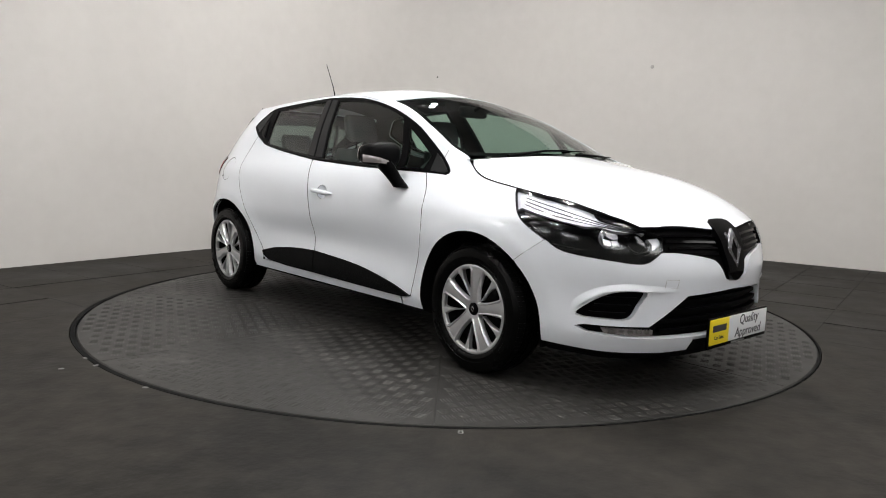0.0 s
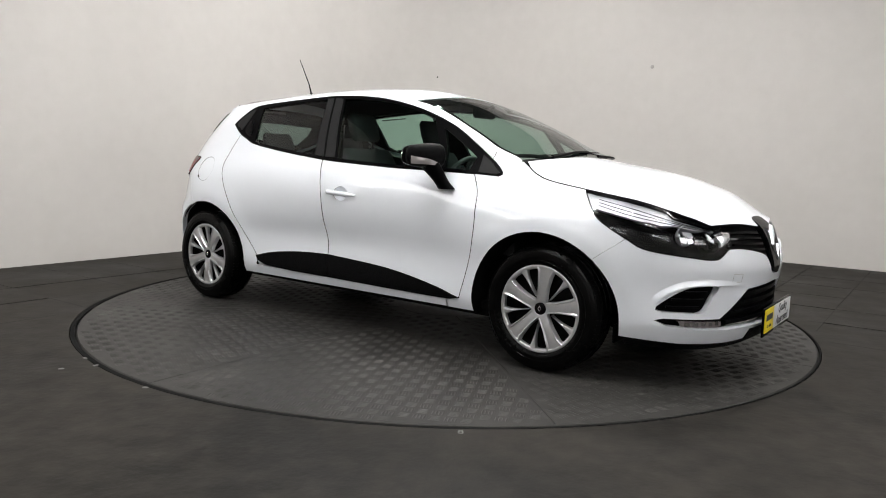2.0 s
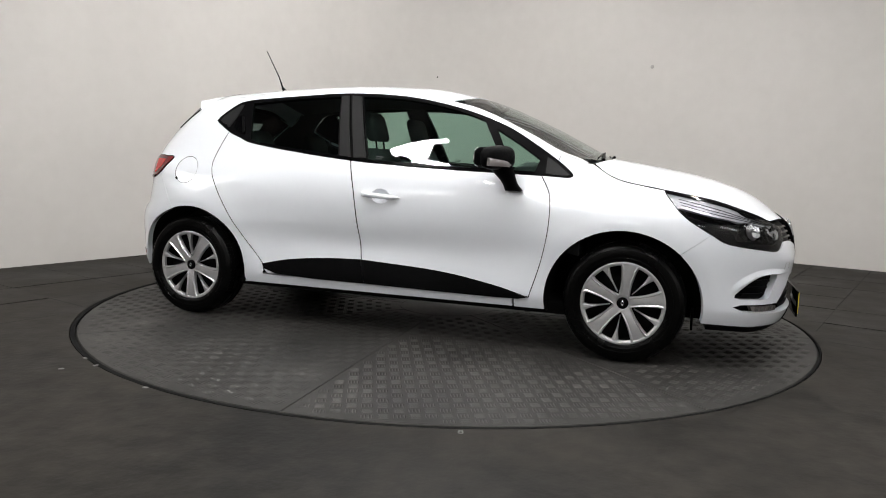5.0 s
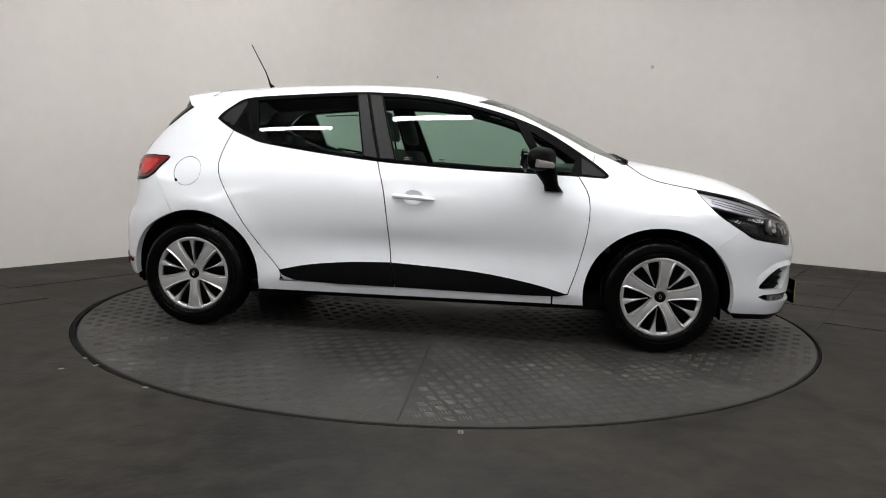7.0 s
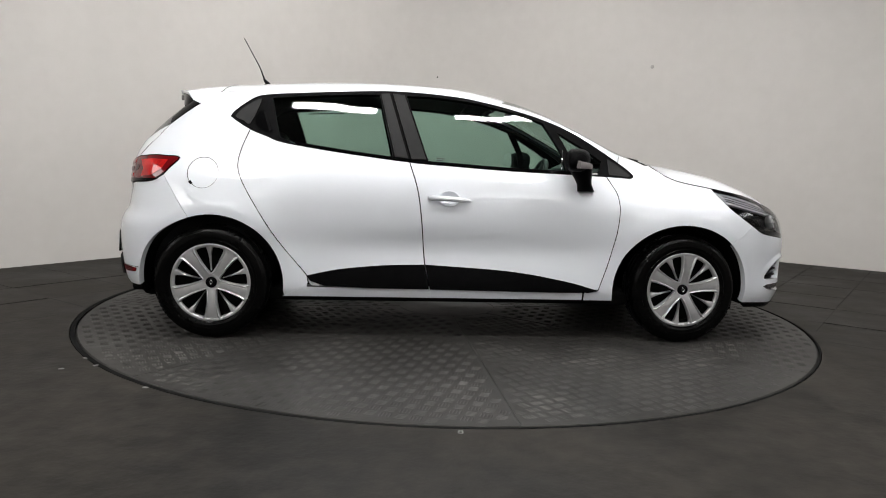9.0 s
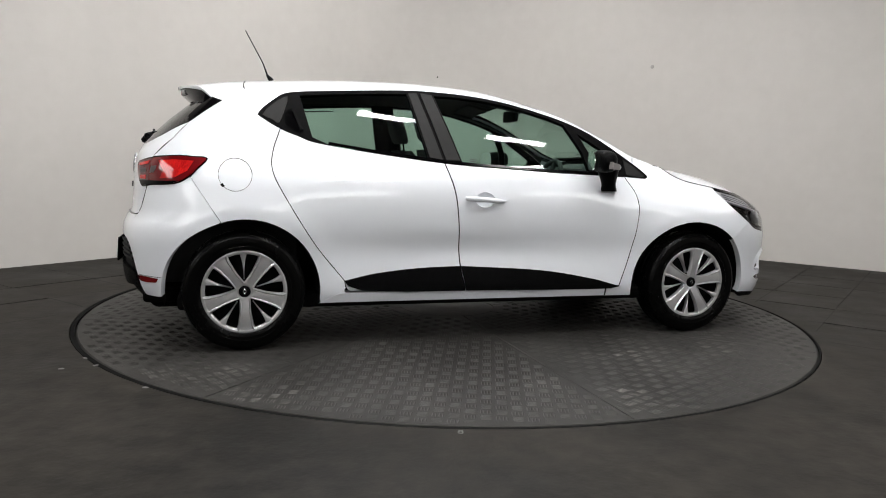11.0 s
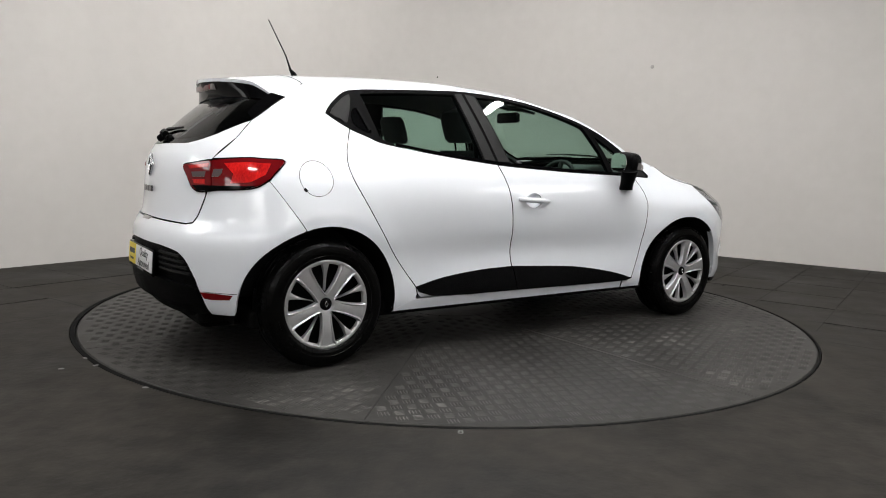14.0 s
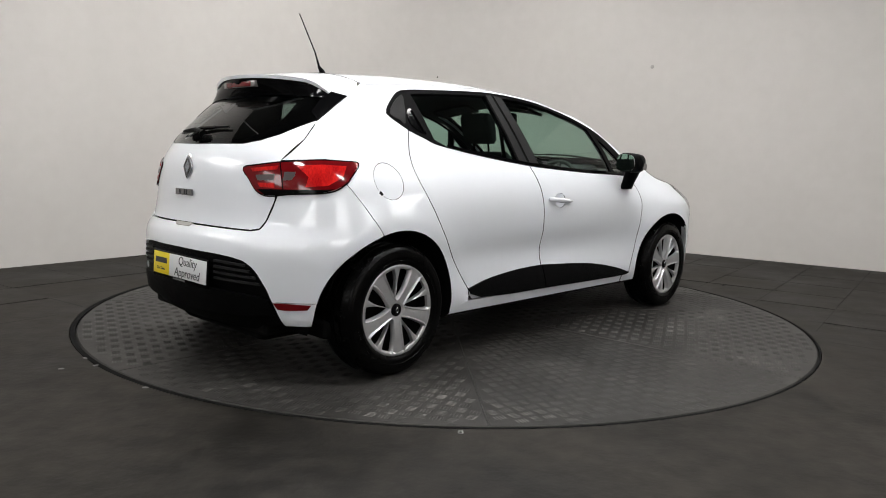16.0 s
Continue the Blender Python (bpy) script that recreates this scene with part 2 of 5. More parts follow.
def hood(x, y):
    e = side(x, EDGE(x)).y if x < 1.95 else max(0.3, side(1.95, EDGE(1.95)).y)
    r = abs(y) / max(e, 0.05)
    return Vector((x, y, BONNET(x) - (BONNET(x) - EDGE(x)) * r ** (2.4 - 0.8 * step(1.8, 2.0, x))))


def inside(p, poly):
    c, n = False, len(poly)
    for i in range(n):
        (x0, y0), (x1, y1) = poly[i], poly[i - 1]
        if (y0 > p[1]) != (y1 > p[1]) and p[0] < (x1 - x0) * (p[1] - y0) / (y1 - y0) + x0:
            c = not c
    return c


def spaced(poly, gap):
    out = []
    for i, a in enumerate(poly):
        b = poly[(i + 1) % len(poly)]
        n = max(1, int(math.hypot(b[0] - a[0], b[1] - a[1]) / gap + 0.999))
        out += [(a[0] + (b[0] - a[0]) * k / n, a[1] + (b[1] - a[1]) * k / n) for k in range(n)]
    return out


def smooth_line(points, n=6, closed=False):
    """Catmull-Rom through the points."""
    out, m = [], len(points)
    for i in range(m if closed else m - 1):
        if closed:
            a, b, c, d = (points[(i + k - 1) % m] for k in range(4))
        else:
            b, c = points[i], points[i + 1]
            a = points[i - 1] if i else (2 * b[0] - c[0], 2 * b[1] - c[1])
            d = points[i + 2] if i + 2 < m else (2 * c[0] - b[0], 2 * c[1] - b[1])
        for k in range(n):
            t = k / n
            out.append(tuple(0.5 * (2 * b[q] + (c[q] - a[q]) * t + (2 * a[q] - 5 * b[q] + 4 * c[q] - d[q]) * t * t + (3 * b[q] - a[q] - 3 * c[q] + d[q]) * t ** 3) for q in (0, 1)))
    if not closed:
        out.append(tuple(points[-1]))
    return out


def shrunk(poly, d):
    """The outline moved inward by d."""
    area = sum(poly[i - 1][0] * poly[i][1] - poly[i][0] * poly[i - 1][1] for i in range(len(poly)))
    s = 1 if area > 0 else -1
    out = []
    for i, p in enumerate(poly):
        a, b = poly[i - 1], poly[(i + 1) % len(poly)]
        t0, t1 = Vector((p[0] - a[0], p[1] - a[1])), Vector((b[0] - p[0], b[1] - p[1]))
        if t0.length < 1e-7 or t1.length < 1e-7:
            continue
        t0.normalize(), t1.normalize()
        n = Vector((-(t0.y + t1.y), t0.x + t1.x))
        if n.length < 1e-6:
            continue
        n.normalize()
        k = max(0.4, n.dot(Vector((-t0.y, t0.x))))
        out.append((p[0] + s * d * n.x / k, p[1] + s * d * n.y / k))
    return out


def sheet(outline, chart, holes=(), grid=0.06, depth=0.012, lift=0.0, gap=None, mirror=False, bm=None, gap_shade=False):
    """A panel of the car's skin: an outline in the plane of a chart, laid on the form, with its edges turned inward;
    the turned edges can be dark, the shade of the panel gaps painted on.
    """
    from mathutils.geometry import delaunay_2d_cdt
    gap = gap or grid * 0.6
    loops = [spaced(outline, gap)] + [spaced(h, gap) for h in holes]
    pts, edges = [], []
    for loop in loops:
        k = len(pts)
        pts += [Vector(p) for p in loop]
        edges += [(k + i, k + (i + 1) % len(loop)) for i in range(len(loop))]
    rim = [Vector(p) for p in pts]
    x0, x1 = min(p.x for p in rim), max(p.x for p in rim)
    y0, y1 = min(p.y for p in rim), max(p.y for p in rim)
    near = np.array([(p.x, p.y) for p in rim])
    for i in range(int((x1 - x0) / grid) + 1):
        for j in range(int((y1 - y0) / grid) + 1):
            p = (x0 + (i + 0.5 + 0.25 * (j % 2)) * grid, y0 + (j + 0.5) * grid)
            if inside(p, loops[0]) and not any(inside(p, h) for h in loops[1:]) and np.min(np.sum((near - p) ** 2, 1)) > (gap * 0.5) ** 2:
                pts.append(Vector(p))
    vs, _, fs, *_ = delaunay_2d_cdt(pts, edges, [], 0, 1e-7)
    keep = []
    for f in fs:
        c = (sum(vs[i].x for i in f) / 3, sum(vs[i].y for i in f) / 3)
        if abs((vs[f[1]] - vs[f[0]]).cross(vs[f[2]] - vs[f[0]])) < 2e-6:
            continue
        if inside(c, loops[0]) and not any(inside(c, h) for h in loops[1:]):
            keep.append(f)
    e = 0.002
    flip = -1 if mirror else 1
    own = bm is None
    bm = bm or bmesh.new()
    top_v, low_v, normal = {}, {}, {}
    centre = Vector((0.0, 0.0, 0.6))
    for i in {i for f in keep for i in f}:
        u, v = vs[i]
        p = chart(u, v)
        n = (chart(u + e, v) - chart(u - e, v)).cross(chart(u, v + e) - chart(u, v - e))
        n = n.normalized() if n.length > 1e-12 else Vector((0, 0, 1))
        if n.dot(p - Vector((p.x * 0.6, 0, 0.55))) < 0:
            n = -n
        normal[i] = n
        q = p + n * lift
        top_v[i] = bm.verts.new((q.x, q.y * flip, q.z))
    faces = []
    count = {}
    for f in keep:
        a, b, c = (vs[i] for i in f)
        p0, p1, p2 = (top_v[i].co for i in f)
        nn = (p1 - p0).cross(p2 - p0)
        want = normal[f[0]] + normal[f[1]] + normal[f[2]]
        want = Vector((want.x, want.y * flip, want.z))
        g = f if nn.dot(want) > 0 else f[::-1]
        try:
            faces.append(bm.faces.new([top_v[i] for i in g]))
        except ValueError:
            continue
        for k in range(3):
            key = (g[k], g[(k + 1) % 3])
            count[frozenset(key)] = key if frozenset(key) not in count else None
    if depth:
        for key in count.values():
            if key is None:
                continue
            for i in key:
                if i not in low_v:
                    n = normal[i]
                    q = top_v[i].co
                    low_v[i] = bm.verts.new((q.x - n.x * depth, q.y - n.y * flip * depth, q.z - n.z * depth))
            try:
                bm.faces.new((top_v[key[1]], top_v[key[0]], low_v[key[0]], low_v[key[1]])).material_index = int(gap_shade)
            except ValueError:
                continue
            ed = bm.edges.get((top_v[key[0]], top_v[key[1]]))
            ed.smooth = False
    for f in bm.faces:
        f.smooth = True
    return bm


# ---- the room ----
TURN = radians(55.3)
CORNER = Vector((-0.337, 5.777, 0))
ALONG_LEFT = Vector((-math.cos(TURN), -math.sin(TURN), 0))
ALONG_RIGHT = Vector((math.sin(TURN), -math.cos(TURN), 0))
HIGH = 4.2
COVE = 1.5


def room():
    # floor with a round pit for the turntable
    bm = bmesh.new()
    n = 96
    inner = [bm.verts.new((2.283 * math.cos(k * math.tau / n) - 0.010, 2.283 * math.sin(k * math.tau / n), 0)) for k in range(n)]
    low = [bm.verts.new((2.283 * math.cos(k * math.tau / n) - 0.010, 2.283 * math.sin(k * math.tau / n), -0.12)) for k in range(n)]
    outer = [bm.verts.new((16 * math.cos(k * math.tau / n), 16 * math.sin(k * math.tau / n), 0)) for k in range(n)]
    for i in range(n):
        j = (i + 1) % n
        bm.faces.new((inner[i], outer[i], outer[j], inner[j]))
        bm.faces.new((low[i], inner[i], inner[j], low[j]))
    bm.faces.new(low)
    floor = part("floor", bm, FLOOR, smooth=False)
    tagged(floor, "dark grey worn concrete floor with slab joints", "floor", kind="structure")
    # four walls, the far corner rounded
    def wall(name, pts, label):
        bm = bmesh.new()
        loops = []
        for p, nrm in pts:
            q = p + nrm * 0.2
            loops.append([(p.x, p.y, 0), (p.x, p.y, HIGH), (q.x, q.y, HIGH), (q.x, q.y, 0)])
        rings(bm, loops, True, True, True)
        bmesh.ops.recalc_face_normals(bm, faces=bm.faces)
        for e in bm.edges:
            if abs(e.verts[0].co.z - e.verts[1].co.z) < 0.1 or e.calc_face_angle(0.0) > 0.5:
                e.smooth = False
        tagged(part(name, bm, WALL), label, "wall", kind="structure")
    r = COVE
    c = CORNER + (ALONG_LEFT + ALONG_RIGHT) * r
    corner = []
    for k in range(25):
        a = k / 24 * math.pi / 2
        d = -ALONG_RIGHT * math.cos(a) - ALONG_LEFT * math.sin(a)
        corner.append((c + d * r, d))
    left_end, right_end = CORNER + ALONG_LEFT * 12, CORNER + ALONG_RIGHT * 11
    wall("wall_west", [(left_end, -ALONG_RIGHT)] + corner, "off-white painted wall with scuffed base")
    wall("wall_north", [corner[-1], (right_end, -ALONG_LEFT)], "off-white painted wall with a few marks")
    wall("wall_south", [(left_end, ALONG_LEFT), (left_end + ALONG_RIGHT * 11, ALONG_LEFT)], "off-white painted wall behind the camera")
    wall("wall_east", [(right_end, ALONG_RIGHT), (right_end + ALONG_LEFT * 12, ALONG_RIGHT)], "off-white painted wall beside the camera")
    bm = bmesh.new()
    box(bm, -14, -14, HIGH, 14, 14, HIGH + 0.2)
    tagged(part("ceiling", bm, CEILING, smooth=False), "plain grey painted ceiling", "ceiling", kind="structure")
    # slab joints, square to the walls
    k = 0
    for along, across, spots in ((ALONG_LEFT, ALONG_RIGHT, JOINTS_A), (ALONG_RIGHT, ALONG_LEFT, JOINTS_B)):
        for s in spots:
            bm = bmesh.new()
            start = CORNER + across * s
            for a in np.arange(0.0, 10.9, 0.1):
                p = start + along * float(a)
                q = start + along * float(a + 0.1)
                if min(p.length, q.length) < 2.33 or p.y < -0.9 + 0.8 * noise.noise((s * 3, 1, 0)) or (p - CORNER).dot(ALONG_LEFT) < 0.02 or (p - CORNER).dot(ALONG_RIGHT) < 0.02:
                    continue
                w = across * (0.005 + 0.003 * noise.noise((a * 1.3, s, 0)))
                d = across * (0.006 * noise.noise((a * 0.7, s, 5)))
                bm.faces.new([bm.verts.new((v.x, v.y, 0.0006)) for v in (p - w + d, q - w + d, q + w + d, p + w + d)])
            ob = part("floor_joint", bm, JOINT, floor, smooth=False)
    return floor


def floor_tiles(floor):
    """Square slabs with open joints, laid square to the walls; those cut by the turntable stay part of the floor."""
    bm = bmesh.new()
    w, h = 0.525 - 0.0065, 0.58 - 0.0065
    box(bm, -w / 2, -h / 2, 0.0, w / 2, h / 2, 0.003)
    me = bpy.data.meshes.new("floor_tile")
    bm.to_mesh(me)
    bm.free()
    me.materials.append(FLOOR)
    turn = math.atan2(ALONG_RIGHT.y, ALONG_RIGHT.x)
    for i in range(15):
        for j in range(14):
            c = CORNER + ALONG_RIGHT * (JOINTS_A[0] + 0.525 * (i + 0.5)) + ALONG_LEFT * (JOINTS_B[0] + 0.58 * (j + 0.5))
            if c.y > -0.8 and c.length > 2.72:
                ob = new("floor_tile", me)
                ob.parent = floor
                ob.location = (c.x, c.y, 0.0003 * ((i * 7 + j * 3) % 4))
                ob.rotation_euler = (0, 0, turn)


JOINTS_A = [0.445 + 0.525 * k for k in range(15)]
JOINTS_B = [0.39 + 0.58 * k for k in range(14)]
the_floor = room()
floor_tiles(the_floor)


def ceiling_batten():
    """A long strip lamp under the ceiling, its length along x."""
    root = new("ceiling_batten")
    bm = bmesh.new()
    box(bm, -0.42, -0.075, -0.01, 0.42, 0.075, 0.04, 0.008)
    part("housing", bm, CEILING, root, smooth=False)
    bm = bmesh.new()
    rings(bm, [[(x, 0.065 * math.cos(a), -0.012 - 0.03 * math.sin(a)) for a in (k * math.pi / 8 for k in range(9))] for x in (-0.40, 0.40)], True, True, True)
    bmesh.ops.recalc_face_normals(bm, faces=bm.faces)
    part("diffuser", bm, PANELGLOW, root, "glowing white diffuser", smooth=False)
    for x in (-0.41, 0.40):
        bm = bmesh.new()
        box(bm, x, -0.073, -0.05, x + 0.01, 0.073, -0.009, 0.003)
        part("end_cap", bm, CEILING, root, smooth=False)
    return tagged(root, "long white strip lamp under the ceiling", "strip lamp", "ceiling strip lamps")


BATTEN_SPOTS = [(-0.8, -0.6, 90), (-0.8, 1.2, 90), (0.8, -0.6, 90), (0.8, 1.2, 90), (-2.3, -2.5, 0), (-0.75, -2.2, 0), (0.85, -2.2, 0), (2.4, -2.3, 0), (2.9, -0.3, 90), (0.0, 3.2, 90), (-1.7, -4.6, 0), (1.7, -4.6, 0)]
first_batten = ceiling_batten()
first_batten.matrix_basis = pose(BATTEN_SPOTS[0][0], BATTEN_SPOTS[0][1], HIGH - 0.05, 0, 0, BATTEN_SPOTS[0][2])
for lx, ly, lr in BATTEN_SPOTS[1:]:
    copy_thing(first_batten, pose(lx, ly, HIGH - 0.05, 0, 0, lr))


def flood_light():
    """A broad hanging panel that faces along +y, on two rods from the ceiling."""
    root = new("flood_light")
    bm = bmesh.new()
    lean = pose(0, 0, 0, -16)
    box(bm, -0.78, -0.05, -0.36, 0.78, 0.0, 0.36, 0.01, lean)
    part("housing", bm, CEILING, root)
    bm = bmesh.new()
    box(bm, -0.75, 0.001, -0.33, 0.75, 0.006, 0.33, 0.0, lean)
    part("diffuser", bm, FLOODGLOW, root, "glowing white diffuser", smooth=False)
    for x in (-0.4, 0.4):
        bm = bmesh.new()
        tube(bm, [(x, 0.07, 0.33), (x, 0.07, HIGH - FLOOD_HIGH)], 0.01, 8)
        part("rod", bm, CEILING, root)
    return tagged(root, "broad white unseen flood light hung from the ceiling", "flood light", "flood lights")


# all out of view; the first and last are added to brighten the flanks
FLOOD_SPOTS = [(-4.4, -1.9, -68), (-3.9, -5.0, -40), (-1.6, -6.4, -14), (2.1, -6.4, 18), (4.3, -4.3, 45), (4.8, -1.6, 70)]
FLOOD_HIGH = 2.3
first_flood = flood_light()
first_flood.matrix_basis = pose(FLOOD_SPOTS[0][0], FLOOD_SPOTS[0][1], FLOOD_HIGH, 0, 0, FLOOD_SPOTS[0][2])
for fx, fy, fr in FLOOD_SPOTS[1:]:
    copy_thing(first_flood, pose(fx, fy, FLOOD_HIGH, 0, 0, fr))


# ---- the turntable ----
RADIUS = 2.262


def turntable():
    root = new("turntable")
    bm = bmesh.new()
    n = 128
    prof = [(0.3, -0.06), (RADIUS, -0.06), (RADIUS, -0.012), (RADIUS - 0.012, -0.0), (RADIUS - 0.03, -0.004), (0.3, -0.004)]
    rings(bm, [[(r * math.cos(k * math.tau / n), r * math.sin(k * math.tau / n), z) for k in range(n)] for r, z in prof], True)
    part("rim", bm, STEEL, root, "bare steel rim")
    # black ring laid in the edge gap, with the gap's shade as its colour
    bm = bmesh.new()
    ring_of = [(RADIUS + 0.001, -0.05, 0.0), (RADIUS + 0.0015, 0.0006, 0.0), (RADIUS + 0.016, 0.0006, -0.010), (RADIUS + 0.018, -0.05, -0.010)]
    rings(bm, [[(r * math.cos(k * math.tau / n) + off, r * math.sin(k * math.tau / n), z) for k in range(n)] for r, z, off in ring_of], True)
    part("edge_gap_shade", bm, DARK, the_floor, "black ring with the shade of the edge gap round the turntable")
    # eight sectors of tread plate round a small centre plate
    first = radians(2.3)
    eighth = math.tau / 8
    for i in range(8):
        a0 = first + i * eighth
        bm = bmesh.new()
        loop = [((RADIUS - 0.014) * math.cos(a0 + 0.0011 + (eighth - 0.0022) * k / 20), (RADIUS - 0.014) * math.sin(a0 + 0.0011 + (eighth - 0.0022) * k / 20)) for k in range(21)]
        loop += [(0.32 * math.cos(a0 + 0.008 + (eighth - 0.016) * k / 6), 0.32 * math.sin(a0 + 0.008 + (eighth - 0.016) * k / 6)) for k in range(6, -1, -1)]
        rings(bm, [[(x, y, -0.004) for x, y in loop], [(x, y, 0.0) for x, y in loop]], True, True, True)
        bmesh.ops.recalc_face_normals(bm, faces=bm.faces)
        part("tread_sheet", bm, STEEL, root, smooth=False)
    bm = bmesh.new()
    rings(bm, [[(0.316 * math.cos(k * math.tau / 40), 0.316 * math.sin(k * math.tau / 40), z) for k in range(40)] for z in (-0.06, 0.0)], True, False, True)
    part("centre_plate", bm, STEEL, root, smooth=False)
    # raised bars, laid in each sector along its own middle
    verts, faces = [], []
    pitch = 0.062
    m = int(RADIUS / pitch) + 1
    for sector in range(8):
        mid = first + (sector + 0.5) * eighth
        cm, sm = math.cos(mid), math.sin(mid)
        for i in range(4, m):
            for j in range(-m // 2, m // 2):
                cx, cy = (i + 0.5) * pitch, (j + 0.5) * pitch
                if not 0.36 < math.hypot(cx, cy) < RADIUS - 0.05 or abs(math.atan2(cy, cx)) > eighth / 2 - 0.03 / math.hypot(cx, cy):
                    continue
                across = (i + j) % 2
                for b in range(4):
                    o = (b - 1.5) * 0.0135
                    L, w, h = 0.023, 0.0042, 0.0015
                    k = len(verts)
                    for (u, v, z) in ((-L, 0, 0), (-L * 0.45, -w, 0), (L * 0.45, -w, 0), (L, 0, 0), (L * 0.45, w, 0), (-L * 0.45, w, 0), (-L * 0.6, 0, h), (L * 0.6, 0, h)):
                        p, q = (u, v + o) if across else (v + o, u)
                        verts.append((cm * (cx + p) - sm * (cy + q), sm * (cx + p) + cm * (cy + q), z))
                    for f in ((0, 1, 6), (1, 2, 7, 6), (2, 3, 7), (3, 4, 7), (4, 5, 6, 7), (5, 0, 6)):
                        f = [k + q for q in f]
                        faces.append(f if across else f[::-1])
    me = bpy.data.meshes.new("tread")
    me.from_pydata(verts, [], faces)
    me.materials.append(STUD)
    bars = new("tread", me)
    bars.parent = root
    tagged(bars, "raised worn tread bars with glints painted as pale patches", kind="stuff")
    return tagged(root, "round steel tread-plate turntable set flush in the floor", "turntable")


table = turntable()


# ---- the car ----
car = new("car")
tagged(car, "white five-door hatchback with black trim parked on the turntable", "car")


def wheel_arc(cx, rx, a0, a1, n=24):
    return [(cx + rx * math.cos(radians(a0 + (a1 - a0) * k / n)), 0.29 + 0.373 * math.sin(radians(a0 + (a1 - a0) * k / n))) for k in range(n + 1)]


DOOR_REAR = [(-0.795, 0.344), (-0.95, 0.536), (-1.098, 0.773), (-1.158, 0.90), (-1.155, 1.0), (-1.115, 1.118)]
DOOR_MID = [(-0.130, 0.284), (-0.158, 0.414), (-0.179, 0.629), (-0.205, 0.811), (-0.252, 0.966)]
DOOR_FRONT = [(0.815, 0.286), (0.869, 0.465), (0.905, 0.654), (0.902, 0.81), (0.845, 0.918)]
WINDOW_LOW = [(-1.225, 1.185), (-1.18, 1.155), (-1.115, 1.118), (-1.02, 1.082), (-0.93, 1.052), (-0.63, 1.008), (-0.252, 0.966), (-0.02, 0.951), (0.29, 0.935), (0.60, 0.926), (0.845, 0.918), (0.985, 0.910)]
WINDOW_TOP = [(0.985, 0.910), (1.003, 0.922), (0.985, 0.945), (0.92, 0.995), (0.77, 1.092), (0.62, 1.175), (0.40, 1.255), (0.136, 1.318), (-0.086, 1.347), (-0.367, 1.358), (-0.644, 1.344),
              (-0.90, 1.326), (-1.03, 1.314), (-1.10, 1.297), (-1.16, 1.255), (-1.205, 1.215), (-1.225, 1.185)]
LOW_LINE, TOP_LINE = smooth_line(WINDOW_LOW, 4), smooth_line(WINDOW_TOP, 4)
OPENING = LOW_LINE[:-1] + TOP_LINE[:-1]
HEAD_TIP, HEAD_LOW = (1.457, 0.868), (1.688, 0.662)
HEAD_BACK = smooth_line([HEAD_TIP, (1.475, 0.838), (1.56, 0.745), HEAD_LOW], 5)


def both_sides(name, build, mat, parent, label=""):
    made = []
    for mirror in (True, False):
        made.append(part(name, build(mirror), mat, parent, label))
    return made


def seam_between(line, a, b):
    return [p for p in line if min(a, b) - 1e-6 <= p[0] <= max(a, b) + 1e-6]


G = 0.003
mid_line, rear_line, front_line = smooth_line(DOOR_MID, 5), smooth_line(DOOR_REAR, 5), smooth_line(DOOR_FRONT, 5)

# front doors
outline = shrunk([(-0.130, 0.284), (0.815, 0.286)] + front_line[1:] + seam_between(LOW_LINE, -0.25, 0.84)[::-1] + mid_line[::-1][:-1], G)
DISH = [(-0.036 + 0.056 * math.cos(k * math.tau / 24), 0.775 + 0.041 * math.sin(k * math.tau / 24)) for k in range(24)]
both_sides("front_door", lambda m: sheet(outline, side, holes=[DISH], mirror=m, grid=0.05, gap_shade=True), PAINT, car)
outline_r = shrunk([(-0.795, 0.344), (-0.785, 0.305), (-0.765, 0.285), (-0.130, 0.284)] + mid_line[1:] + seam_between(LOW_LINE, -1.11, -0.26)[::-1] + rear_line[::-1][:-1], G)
both_sides("rear_door", lambda m: sheet(outline_r, side, mirror=m, grid=0.035, gap_shade=True), PAINT, car)
# sills
sill = shrunk([(-0.915, 0.225), (0.73, 0.225), (0.73, 0.284), (-0.765, 0.283), (-0.797, 0.283)], G)
both_sides("sill", lambda m: sheet(sill, side, mirror=m, grid=0.06, depth=0.05), PAINT, car)
both_sides("sill_joint", lambda m: sheet([(-0.925, 0.2265), (-0.905, 0.2265), (-0.7905, 0.279), (-0.7935, 0.290)], side, mirror=m, grid=0.03, lift=0.0012, depth=0.001), PAINT, car)
# front wings
WING_SEAM = [(1.688 - 0.132 * k / 6, 0.662 - 0.099 * k / 6) for k in range(1, 7)]
rail_front = [(x, rail(x).z) for x in (0.93, 0.965, 1.0, 1.04, 1.07)] + [(x, EDGE(x)) for x in (1.10, 1.14, 1.18, 1.22, 1.255, 1.32, 1.39)]
fender = shrunk([(0.735, 0.225), (0.735, 0.284), (0.815, 0.284)] + front_line[1:] + [(0.985, 0.910)] + TOP_LINE[1:13] + rail_front + HEAD_BACK + WING_SEAM + wheel_arc(1.285, 0.39, 46, 190), 0.0015)
both_sides("front_wing", lambda m: sheet(fender, side, mirror=m, grid=0.025, depth=0.03, gap_shade=True), PAINT, car)
# quarter panels with the roof rails and pillars
RAIL_X = [1.07, 1.04, 1.0, 0.965] + [0.93 - k * 0.09 for k in range(25)]
rail_line = [(x, rail(x).z) for x in RAIL_X if -1.27 < x < 0.94]
HATCH = [(-1.299, 1.328), (-1.393, 1.259), (-1.47, 1.205), (-1.561, 1.136), (-1.64, 1.05), (-1.735, 0.958)]
